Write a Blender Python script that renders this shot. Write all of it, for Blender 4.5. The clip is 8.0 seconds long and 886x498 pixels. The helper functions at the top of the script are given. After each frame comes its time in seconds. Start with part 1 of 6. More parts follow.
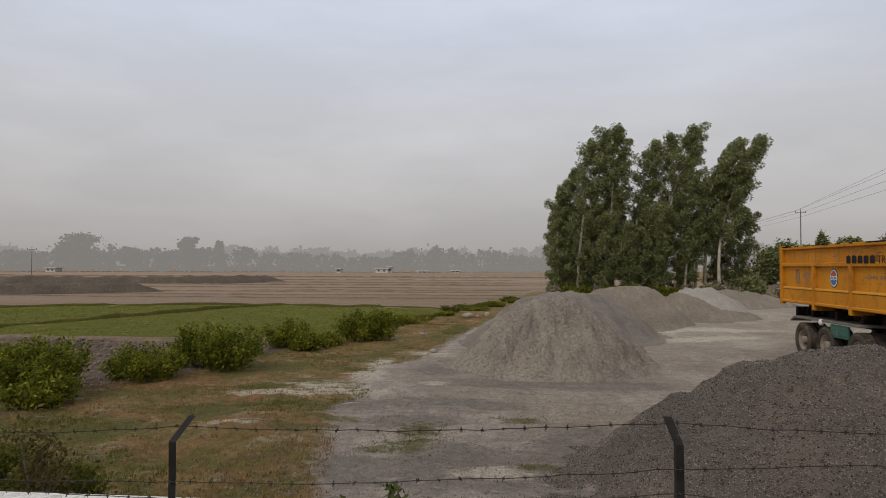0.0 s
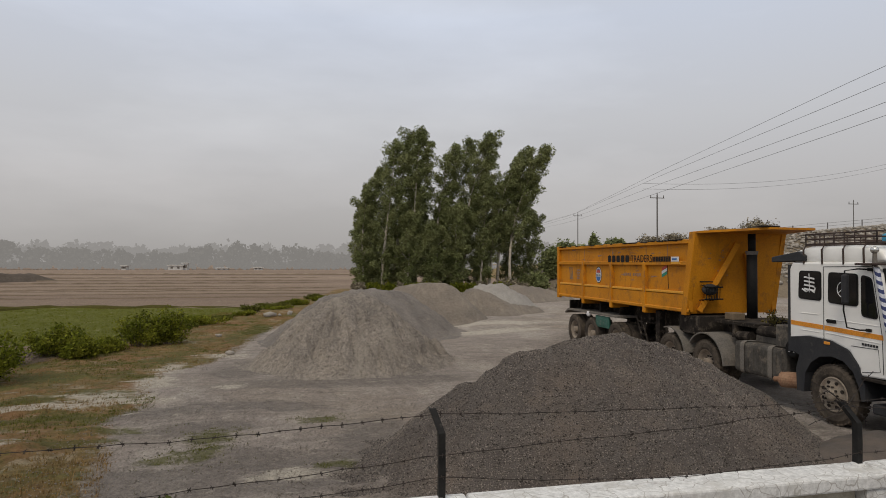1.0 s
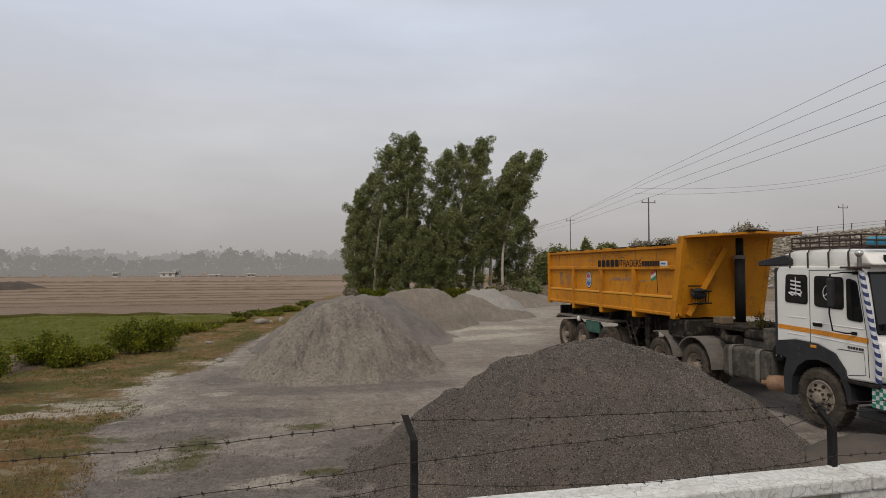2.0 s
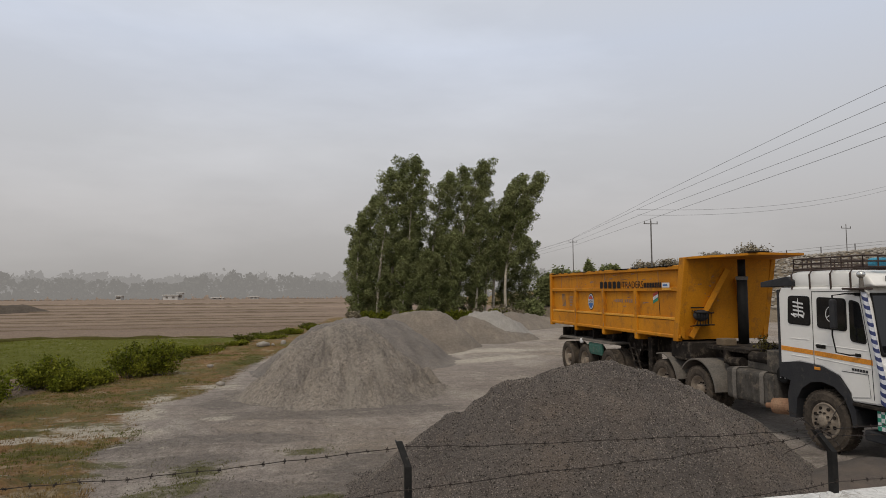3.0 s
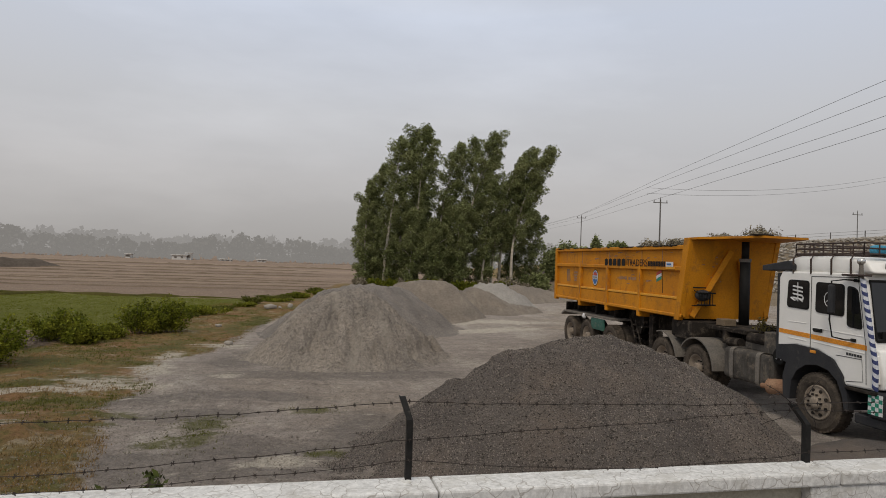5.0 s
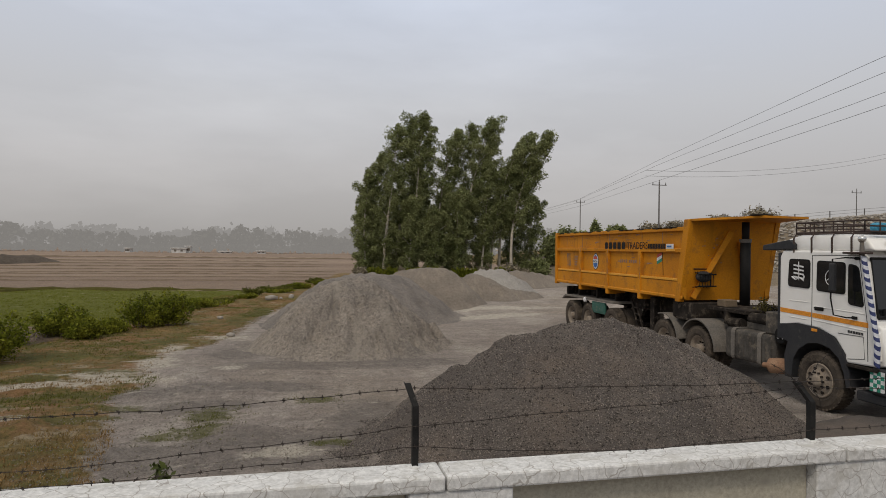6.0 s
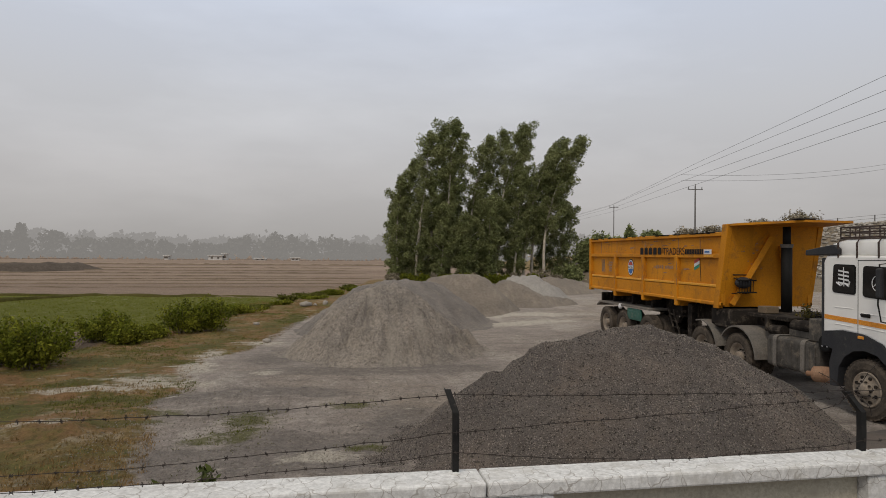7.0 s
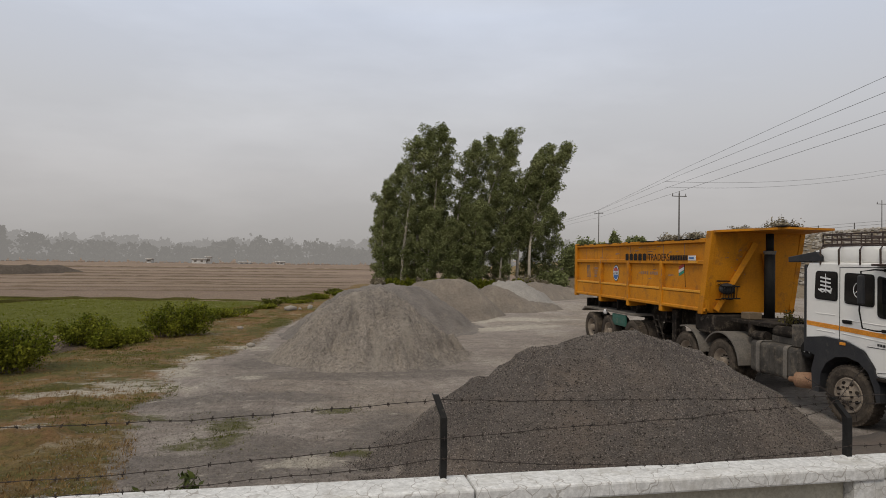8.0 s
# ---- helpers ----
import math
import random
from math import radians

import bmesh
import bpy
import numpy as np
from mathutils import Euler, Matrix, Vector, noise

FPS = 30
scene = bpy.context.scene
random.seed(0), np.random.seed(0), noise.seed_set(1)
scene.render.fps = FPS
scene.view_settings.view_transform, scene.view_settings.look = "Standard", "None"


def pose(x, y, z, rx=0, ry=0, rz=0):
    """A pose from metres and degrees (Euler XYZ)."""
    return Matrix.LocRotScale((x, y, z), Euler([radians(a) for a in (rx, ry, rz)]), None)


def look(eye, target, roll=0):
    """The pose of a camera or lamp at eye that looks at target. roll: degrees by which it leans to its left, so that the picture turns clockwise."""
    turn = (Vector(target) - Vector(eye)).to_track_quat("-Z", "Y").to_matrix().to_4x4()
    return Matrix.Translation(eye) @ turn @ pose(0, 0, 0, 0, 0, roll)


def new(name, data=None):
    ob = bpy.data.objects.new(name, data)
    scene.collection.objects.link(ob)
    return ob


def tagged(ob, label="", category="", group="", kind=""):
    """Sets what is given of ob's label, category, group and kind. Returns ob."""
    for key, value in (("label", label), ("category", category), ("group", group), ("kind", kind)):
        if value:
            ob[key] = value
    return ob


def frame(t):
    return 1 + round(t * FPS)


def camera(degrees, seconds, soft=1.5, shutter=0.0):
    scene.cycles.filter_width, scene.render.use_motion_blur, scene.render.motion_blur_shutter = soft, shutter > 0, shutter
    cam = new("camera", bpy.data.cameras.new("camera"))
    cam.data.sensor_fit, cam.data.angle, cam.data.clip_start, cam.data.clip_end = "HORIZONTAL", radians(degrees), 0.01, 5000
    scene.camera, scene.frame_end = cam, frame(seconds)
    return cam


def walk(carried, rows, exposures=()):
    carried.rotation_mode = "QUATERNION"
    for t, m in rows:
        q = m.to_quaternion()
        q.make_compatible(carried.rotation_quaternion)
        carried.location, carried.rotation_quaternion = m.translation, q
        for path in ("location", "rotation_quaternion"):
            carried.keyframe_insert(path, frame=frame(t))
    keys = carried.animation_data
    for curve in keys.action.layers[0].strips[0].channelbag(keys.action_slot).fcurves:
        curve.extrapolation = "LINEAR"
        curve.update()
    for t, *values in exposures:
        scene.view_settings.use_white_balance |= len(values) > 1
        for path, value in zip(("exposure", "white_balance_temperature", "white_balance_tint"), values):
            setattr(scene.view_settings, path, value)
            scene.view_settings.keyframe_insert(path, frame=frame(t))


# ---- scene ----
cam = camera(70.18, 8.0, soft=0.9)
PATH = [
    (0, (-0.223, 0.458, 2.800), (-1.216, 10.405, 3.069), 0.18),
    (0.5, (-0.113, 0.456, 2.793), (1.569, 10.312, 2.663), 0.21),
    (1, (-0.100, 0.315, 2.844), (1.932, 10.104, 3.071), 0.22),
    (1.5, (-0.032, 0.291, 2.855), (2.096, 10.057, 3.176), -0.70),
    (1.7, (-0.010, 0.304, 2.845), (2.211, 10.050, 3.147), -0.03),
    (2.8, (0.013, 0.280, 2.856), (1.824, 10.100, 3.405), -0.91),
    (3, (0.042, 0.285, 2.859), (2.125, 10.044, 3.519), -0.29),
    (3.5, (0.051, 0.230, 2.855), (2.306, 9.961, 3.324), 0.39),
    (4, (0.011, 0.058, 2.856), (2.166, 9.821, 3.081), 0.05),
    (4.5, (0.000, 0.000, 2.850), (2.012, 9.792, 3.093), 2.51),
    (4.7, (0.000, 0.029, 2.852), (1.958, 9.832, 3.113), 2.69),
    (5.8, (0.019, 0.123, 2.843), (2.159, 9.891, 2.735), -0.47),
    (6, (-0.005, 0.095, 2.843), (1.983, 9.895, 2.836), 0.73),
    (6.5, (-0.033, 0.068, 2.847), (1.487, 9.951, 2.989), 0.55),
    (7, (-0.047, 0.083, 2.845), (1.445, 9.970, 2.933), 0.52),
    (7.5, (-0.046, 0.092, 2.839), (1.586, 9.957, 2.973), 0.73),
    (8, (-0.059, 0.116, 2.839), (1.657, 9.966, 3.006), 0.87),
]
walk(cam, [(t, look(eye, target, roll)) for t, eye, target, roll in PATH])

# ---- world, sun ----
SUN_EL, SUN_AZ = radians(52), radians(215)
world = bpy.data.worlds.new("dusty_sky")
scene.world = world
world.use_nodes = True
wn, wl = world.node_tree.nodes, world.node_tree.links
wn.clear()


def wnode(kind, **values):
    n = wn.new(kind)
    for k, v in values.items():
        n.inputs[k].default_value = v
    return n


w_out = wnode("ShaderNodeOutputWorld")
w_bg = wnode("ShaderNodeBackground", Strength=1.0)
w_co = wnode("ShaderNodeTexCoord")
w_sep = wnode("ShaderNodeSeparateXYZ")
w_ramp = wnode("ShaderNodeValToRGB")
SKY_STOPS = [(0.0, (0.36, 0.342, 0.328)), (0.03, (0.40, 0.384, 0.372)), (0.12, (0.49, 0.478, 0.48)), (0.22, (0.545, 0.55, 0.575)),
             (0.36, (0.57, 0.61, 0.70)), (0.55, (0.63, 0.64, 0.66)), (1.0, (0.68, 0.66, 0.63))]
while len(w_ramp.color_ramp.elements) < len(SKY_STOPS):
    w_ramp.color_ramp.elements.new(0.5)
for e, (p, c) in zip(w_ramp.color_ramp.elements, SKY_STOPS):
    e.position, e.color = p, (*c, 1)
w_map = wnode("ShaderNodeMapping")
w_map.inputs["Scale"].default_value = (1.3, 1.3, 4.5)
w_cloud = wnode("ShaderNodeTexNoise", Scale=1.6, Detail=5.0, Roughness=0.55)
w_cr = wnode("ShaderNodeMapRange")
for k, v in (("From Min", 0.42), ("From Max", 0.72), ("To Min", 0.97), ("To Max", 1.13)):
    w_cr.inputs[k].default_value = v
w_mul = wn.new("ShaderNodeVectorMath")
w_mul.operation = "SCALE"
w_sky = wn.new("ShaderNodeTexSky")
w_sky.sky_type, w_sky.sun_disc = "NISHITA", False
w_sky.sun_elevation, w_sky.sun_rotation = SUN_EL, SUN_AZ
w_sky.dust_density, w_sky.air_density = 8.0, 1.5
w_nis = wn.new("ShaderNodeVectorMath")
w_nis.operation = "SCALE"
w_nis.inputs["Scale"].default_value = 0.006
w_add = wn.new("ShaderNodeVectorMath")
w_add.operation = "ADD"
wl.new(w_co.outputs["Generated"], w_sep.inputs[0])
wl.new(w_sep.outputs["Z"], w_ramp.inputs[0])
wl.new(w_co.outputs["Generated"], w_map.inputs[0])
wl.new(w_map.outputs[0], w_cloud.inputs["Vector"])
wl.new(w_cloud.outputs[0], w_cr.inputs[0])
wl.new(w_ramp.outputs[0], w_mul.inputs[0])
wl.new(w_cr.outputs[0], w_mul.inputs["Scale"])
wl.new(w_sky.outputs[0], w_nis.inputs[0])
wl.new(w_mul.outputs[0], w_add.inputs[0])
wl.new(w_nis.outputs[0], w_add.inputs[1])
wl.new(w_add.outputs[0], w_bg.inputs["Color"])
wl.new(w_bg.outputs[0], w_out.inputs[0])

sun = new("sun", bpy.data.lights.new("sun", "SUN"))
sun.data.energy, sun.data.angle, sun.data.color = 1.15, radians(14), (1.0, 0.90, 0.76)
sun.matrix_basis = look((0, 0, 60), (-math.sin(SUN_AZ) * -1 * math.cos(SUN_EL) * 40 * -1, -math.cos(SUN_AZ) * math.cos(SUN_EL) * 40, 60 - math.sin(SUN_EL) * 40))

# ---- materials ----


def material(name, base, other, rough=0.85, metal=0.0, coarse=1.2, fine=25.0, bump=0.3, dist=0.02, stain=None, amount=0.0, stain_scale=2.0, island=0.0, random_ob=0.0,
             spec=0.5, grain_amount=0.24):
    """Two-scale varied surface: base to other by a coarse noise, a fine grain, optional stains."""
    m = bpy.data.materials.new(name)
    m.use_nodes = True
    n, l = m.node_tree.nodes, m.node_tree.links
    b = n["Principled BSDF"]
    co = n.new("ShaderNodeTexCoord")

    def noise_tex(scale, detail=5.0, rough_=0.6):
        t = n.new("ShaderNodeTexNoise")
        t.inputs["Scale"].default_value, t.inputs["Detail"].default_value, t.inputs["Roughness"].default_value = scale, detail, rough_
        l.new(co.outputs["Object"], t.inputs["Vector"])
        return t

    def ranged(src, a, c, lo=0.0, hi=1.0):
        r = n.new("ShaderNodeMapRange")
        for k, v in (("From Min", a), ("From Max", c), ("To Min", lo), ("To Max", hi)):
            r.inputs[k].default_value = v
        l.new(src, r.inputs[0])
        return r.outputs[0]

    def mixed(fac, a, c, mode="MIX"):
        x = n.new("ShaderNodeMix")
        x.data_type, x.blend_type = "RGBA", mode
        if isinstance(fac, float):
            x.inputs[0].default_value = fac
        else:
            l.new(fac, x.inputs[0])
        for s, v in ((6, a), (7, c)):
            if isinstance(v, tuple):
                x.inputs[s].default_value = (*v, 1)
            else:
                l.new(v, x.inputs[s])
        return x.outputs[2]

    n1, n2 = noise_tex(coarse), noise_tex(fine, 4.0, 0.7)
    col = mixed(ranged(n1.outputs[0], 0.35, 0.65), base, other)
    grain = n.new("ShaderNodeMix")
    grain.data_type, grain.blend_type = "RGBA", "MULTIPLY"
    grain.inputs[0].default_value = 1.0
    l.new(col, grain.inputs[6])
    vr = ranged(n2.outputs[0], 0.3, 0.7, 1 - grain_amount, 1 + grain_amount)
    l.new(vr, grain.inputs[7])
    col = grain.outputs[2]
    if stain:
        n3 = noise_tex(stain_scale, 8.0, 0.7)
        col = mixed(ranged(n3.outputs[0], 0.62 - 0.25 * amount, 0.72 - 0.15 * amount, 0.0, min(1.0, 0.5 + amount * 0.5)), col, stain)
    if island or random_ob:
        if island:
            g = n.new("ShaderNodeNewGeometry")
            src, k = g.outputs["Random Per Island"], island
        else:
            g = n.new("ShaderNodeObjectInfo")
            src, k = g.outputs["Random"], random_ob
        v = ranged(src, 0.0, 1.0, 1 - k, 1 + k)
        x = n.new("ShaderNodeMix")
        x.data_type, x.blend_type = "RGBA", "MULTIPLY"
        x.inputs[0].default_value = 1.0
        l.new(col, x.inputs[6])
        l.new(v, x.inputs[7])
        col = x.outputs[2]
    l.new(col, b.inputs["Base Color"])
    b.inputs["Roughness"].default_value, b.inputs["Metallic"].default_value = rough, metal
    b.inputs["Specular IOR Level"].default_value = spec
    if bump:
        bp = n.new("ShaderNodeBump")
        bp.inputs["Strength"].default_value, bp.inputs["Distance"].default_value = bump, dist
        l.new(n2.outputs[0], bp.inputs["Height"])
        l.new(bp.outputs[0], b.inputs["Normal"])
    return m


YELLOW = material("yellow_paint", (0.575, 0.232, 0.010), (0.455, 0.172, 0.008), 0.65, 0, 0.9, 30, 0.1, 0.004, (0.22, 0.10, 0.03), 0.36, 3.0, spec=0.2, grain_amount=0.14)
YELLOW_STRIPE = material("bright_yellow_stripe", (0.72, 0.34, 0.02), (0.62, 0.28, 0.02), 0.5, 0, 2, 30, 0.05, 0.002, (0.3, 0.17, 0.06), 0.25, 6.0)
WHITE_PAINT = material("white_cab_paint", (0.83, 0.82, 0.79), (0.78, 0.765, 0.73), 0.35, 0, 1.5, 12, 0.02, 0.002, (0.58, 0.52, 0.43), 0.06, 3.0, grain_amount=0.03)
ORANGE = material("orange_stripe_paint", (0.72, 0.28, 0.02), (0.64, 0.24, 0.02), 0.45, 0, 3, 30, 0.02, 0.002)
DARK_PLASTIC = material("dark_grey_plastic", (0.022, 0.023, 0.027), (0.034, 0.034, 0.036), 0.65, 0, 3, 40, 0.1, 0.003, (0.10, 0.09, 0.075), 0.15, 4.0, spec=0.3)
CHASSIS = material("dusty_black_chassis", (0.012, 0.010, 0.009), (0.042, 0.035, 0.029), 0.9, 0, 3, 30, 0.2, 0.006, (0.15, 0.122, 0.094), 0.36, 6.0, spec=0.12)
RUBBER = material("dusty_tyre_rubber", (0.040, 0.034, 0.029), (0.095, 0.078, 0.062), 0.95, 0, 2.5, 30, 0.3, 0.006, (0.17, 0.135, 0.10), 0.35, 4.0, spec=0.1)
RIM = material("dusty_steel_rim", (0.225, 0.188, 0.150), (0.30, 0.252, 0.20), 0.85, 0.0, 4, 40, 0.2, 0.004, (0.17, 0.115, 0.075), 0.4, 7.0, spec=0.15)
STEEL = material("grey_tank_steel", (0.045, 0.041, 0.037), (0.09, 0.082, 0.072), 0.8, 0.0, 3, 30, 0.15, 0.004, (0.20, 0.168, 0.13), 0.4, 5.0, spec=0.2)
FENDER = material("dusty_grey_mudguard", (0.125, 0.115, 0.104), (0.175, 0.158, 0.138), 0.85, 0, 3, 30, 0.2, 0.004, (0.24, 0.20, 0.155), 0.4, 4.0, spec=0.15)
GREEN_PAINT = material("green_sheet", (0.015, 0.085, 0.06), (0.03, 0.11, 0.085), 0.6, 0, 3, 30, 0.1, 0.003, (0.2, 0.18, 0.15), 0.35, 5.0)
RUST = material("rusty_silencer", (0.24, 0.13, 0.075), (0.34, 0.21, 0.13), 0.85, 0.2, 6, 40, 0.3, 0.005)
BLACK = material("black_paint", (0.008, 0.008, 0.008), (0.015, 0.014, 0.013), 0.7, 0, 4, 40, 0.1, 0.003, spec=0.2)
POST_PAINT = material("black_post_paint", (0.010, 0.010, 0.010), (0.02, 0.019, 0.018), 0.6, 0.0, 8, 60, 0.3, 0.003, (0.10, 0.09, 0.075), 0.15, 25.0, spec=0.2)
GLASS = material("dark_window_glass", (0.008, 0.009, 0.010), (0.012, 0.012, 0.013), 0.06, 0, 2, 10, 0.0)
DECAL_WHITE = material("white_sticker", (0.72, 0.72, 0.72), (0.62, 0.62, 0.62), 0.6, 0, 5, 40, 0.0)
DECAL_BLUE = material("blue_sticker", (0.03, 0.10, 0.30), (0.04, 0.14, 0.36), 0.6, 0, 5, 40, 0.0)
DECAL_RED = material("red_sticker", (0.40, 0.05, 0.03), (0.5, 0.08, 0.05), 0.6, 0, 5, 40, 0.0)
DECAL_GREEN = material("teal_green_sticker", (0.02, 0.20, 0.13), (0.02, 0.26, 0.17), 0.6, 0, 5, 40, 0.0)
LAMP_GLASS = material("clear_lamp_lens", (0.45, 0.45, 0.45), (0.55, 0.55, 0.53), 0.12, 0.4, 5, 40, 0.1)
CHROME = material("worn_chrome", (0.6, 0.6, 0.58), (0.5, 0.49, 0.47), 0.25, 0.9, 5, 40, 0.05)
ROPE_BLUE = material("blue_tinsel", (0.016, 0.025, 0.10), (0.028, 0.042, 0.15), 0.6, 0, 20, 120, 0.4)
ROPE_WHITE = material("white_tinsel", (0.6, 0.62, 0.66), (0.5, 0.52, 0.58), 0.6, 0, 20, 120, 0.4)
RACK_STEEL = material("dark_red_brown_steel", (0.045, 0.03, 0.026), (0.07, 0.045, 0.035), 0.7, 0.3, 5, 40, 0.2)
TARP = material("blue_tarpaulin", (0.03, 0.22, 0.36), (0.05, 0.30, 0.46), 0.6, 0, 6, 40, 0.2)
WHITEWASH = material("cracked_whitewash", (0.66, 0.66, 0.65), (0.56, 0.555, 0.54), 0.9, 0, 2.0, 35, 0.35, 0.006, (0.36, 0.34, 0.31), 0.25, 9.0)
PLASTER = material("beige_wall_plaster", (0.44, 0.41, 0.33), (0.36, 0.33, 0.26), 0.95, 0, 2.0, 40, 0.4, 0.006, (0.22, 0.20, 0.16), 0.2, 5.0)
WIRE = material("rusty_barbed_wire", (0.022, 0.018, 0.016), (0.045, 0.033, 0.027), 0.7, 0.4, 12, 80, 0.2)
CABLE = material("aluminium_cable", (0.10, 0.10, 0.10), (0.13, 0.13, 0.13), 0.6, 0.5, 1, 10, 0.0)
POLE = material("grey_steel_pole", (0.12, 0.115, 0.11), (0.17, 0.16, 0.15), 0.7, 0.4, 2, 20, 0.1)
BARK = material("pale_eucalyptus_bark", (0.52, 0.47, 0.39), (0.33, 0.29, 0.235), 0.9, 0, 1.5, 14, 0.4, 0.02, spec=0.2)
TWIG = material("grey_brown_twig", (0.14, 0.11, 0.085), (0.20, 0.165, 0.13), 0.9, 0, 6, 40, 0.3)
LEAF = material("dull_eucalyptus_leaf", (0.175, 0.200, 0.080), (0.265, 0.280, 0.130), 0.75, 0, 0.45, 3, 0.0, island=0.55, spec=0.15)
BUSH_LEAF = material("green_bush_leaf", (0.095, 0.118, 0.012), (0.215, 0.215, 0.026), 0.65, 0, 1.6, 9, 0.0, island=0.6, spec=0.12)
DRY_LEAF = material("dusty_scrub_leaf", (0.19, 0.165, 0.115), (0.24, 0.205, 0.15), 0.85, 0, 0.6, 5, 0.0, island=0.4, spec=0.15)
GRASS_DRY = material("dry_grass_blade", (0.25, 0.155, 0.066), (0.175, 0.125, 0.048), 0.9, 0, 0.6, 5, 0.0, island=0.45, spec=0.05)
GRASS_GREEN = material("green_grass_blade", (0.100, 0.108, 0.022), (0.14, 0.138, 0.034), 0.9, 0, 0.6, 5, 0.0, island=0.45, spec=0.05)
WEED_LEAF = material("olive_weed_leaf", (0.105, 0.095, 0.03), (0.15, 0.12, 0.045), 0.85, 0, 1.5, 8, 0.0, island=0.4, spec=0.1)
CROP = material("young_green_crop", (0.104, 0.112, 0.011), (0.125, 0.128, 0.015), 0.95, 0, 0.3, 4, 0.0, island=0.15, spec=0.02)
WEED_DARK = material("dark_weed_leaf", (0.045, 0.058, 0.012), (0.075, 0.088, 0.020), 0.7, 0, 3, 12, 0.0, island=0.4, spec=0.2)
SAND = material("grey_sand_pile", (0.335, 0.292, 0.248), (0.225, 0.200, 0.176), 0.95, 0, 0.9, 14, 1.0, 0.12, (0.37, 0.32, 0.262), 0.35, 1.4, grain_amount=0.42, spec=0.2)
SAND_GREY = material("dark_grey_grit_pile", (0.255, 0.228, 0.203), (0.190, 0.170, 0.154), 0.95, 0, 0.9, 18, 1.0, 0.08, (0.30, 0.262, 0.222), 0.3, 2.0, grain_amount=0.4, spec=0.2)
SAND_PALE = material("pale_grit_pile", (0.31, 0.29, 0.26), (0.25, 0.23, 0.21), 0.95, 0, 0.7, 14, 0.8, 0.05)
SAND_BROWN = material("brown_sand", (0.215, 0.18, 0.145), (0.165, 0.14, 0.115), 0.95, 0, 0.6, 10, 1.0, 0.08, (0.26, 0.22, 0.175), 0.3, 0.9)
GRIT = material("dark_stone_chippings", (0.112, 0.096, 0.085), (0.080, 0.068, 0.061), 0.9, 0, 1.0, 55, 1.0, 0.03, (0.175, 0.138, 0.111), 0.35, 1.5)
CHIP = material("stone_chip", (0.165, 0.141, 0.123), (0.112, 0.097, 0.086), 0.85, 0, 0.8, 60, 0.3, 0.004, island=0.8, spec=0.3)
ROCK = material("pale_field_rock", (0.33, 0.30, 0.26), (0.25, 0.225, 0.195), 0.9, 0, 3, 20, 0.6, 0.02, island=0.25)
BUND = material("earth_bund", (0.135, 0.104, 0.076), (0.18, 0.138, 0.10), 0.95, 0, 0.5, 6, 0.8, 0.05, spec=0.05)
GRASS_BUND = material("grassy_bund", (0.050, 0.048, 0.012), (0.080, 0.070, 0.022), 0.95, 0, 0.8, 8, 0.8, 0.05, spec=0.05)
DARK_BANK = material("dark_scrub_bank", (0.085, 0.070, 0.058), (0.12, 0.10, 0.082), 0.95, 0, 0.4, 4, 0.9, 0.1, spec=0.05)
EARTH = material("embankment_earth", (0.20, 0.16, 0.115), (0.145, 0.118, 0.082), 0.95, 0, 0.4, 5, 0.8, 0.1)
HOUSE_WHITE = material("white_house_wall", (0.58, 0.57, 0.55), (0.5, 0.49, 0.47), 0.9, 0, 0.5, 6, 0.1)


def crack(m, scale, width, colour):
    """Fine cracks through a coat of paint."""
    n, l = m.node_tree.nodes, m.node_tree.links
    b = n["Principled BSDF"]
    old = b.inputs["Base Color"].links[0].from_socket
    co = n.new("ShaderNodeTexCoord")
    warp = n.new("ShaderNodeTexNoise")
    warp.inputs["Scale"].default_value = scale * 0.8
    mixv = n.new("ShaderNodeMix")
    mixv.data_type, mixv.blend_type = "RGBA", "LINEAR_LIGHT"
    mixv.inputs[0].default_value = 0.06
    v = n.new("ShaderNodeTexVoronoi")
    v.feature = "DISTANCE_TO_EDGE"
    v.inputs["Scale"].default_value = scale
    r = n.new("ShaderNodeMapRange")
    for k, x in (("From Min", width * 0.4), ("From Max", width), ("To Min", 0.75), ("To Max", 0.0)):
        r.inputs[k].default_value = x
    x = n.new("ShaderNodeMix")
    x.data_type = "RGBA"
    x.inputs[7].default_value = (*colour, 1)
    l.new(co.outputs["Object"], warp.inputs["Vector"])
    l.new(co.outputs["Object"], mixv.inputs[6])
    l.new(warp.outputs["Color"], mixv.inputs[7])
    l.new(mixv.outputs[2], v.inputs["Vector"])
    l.new(v.outputs["Distance"], r.inputs[0])
    l.new(r.outputs[0], x.inputs[0])
    l.new(old, x.inputs[6])
    l.new(x.outputs[2], b.inputs["Base Color"])


def leafy(m, share):
    """Thin leaves let some light through."""
    n, l = m.node_tree.nodes, m.node_tree.links
    b = n["Principled BSDF"]
    t = n.new("ShaderNodeBsdfTranslucent")
    x = n.new("ShaderNodeMixShader")
    x.inputs[0].default_value = share
    l.new(b.inputs["Base Color"].links[0].from_socket, t.inputs["Color"])
    l.new(b.outputs[0], x.inputs[1])
    l.new(t.outputs[0], x.inputs[2])
    l.new(x.outputs[0], n["Material Output"].inputs["Surface"])


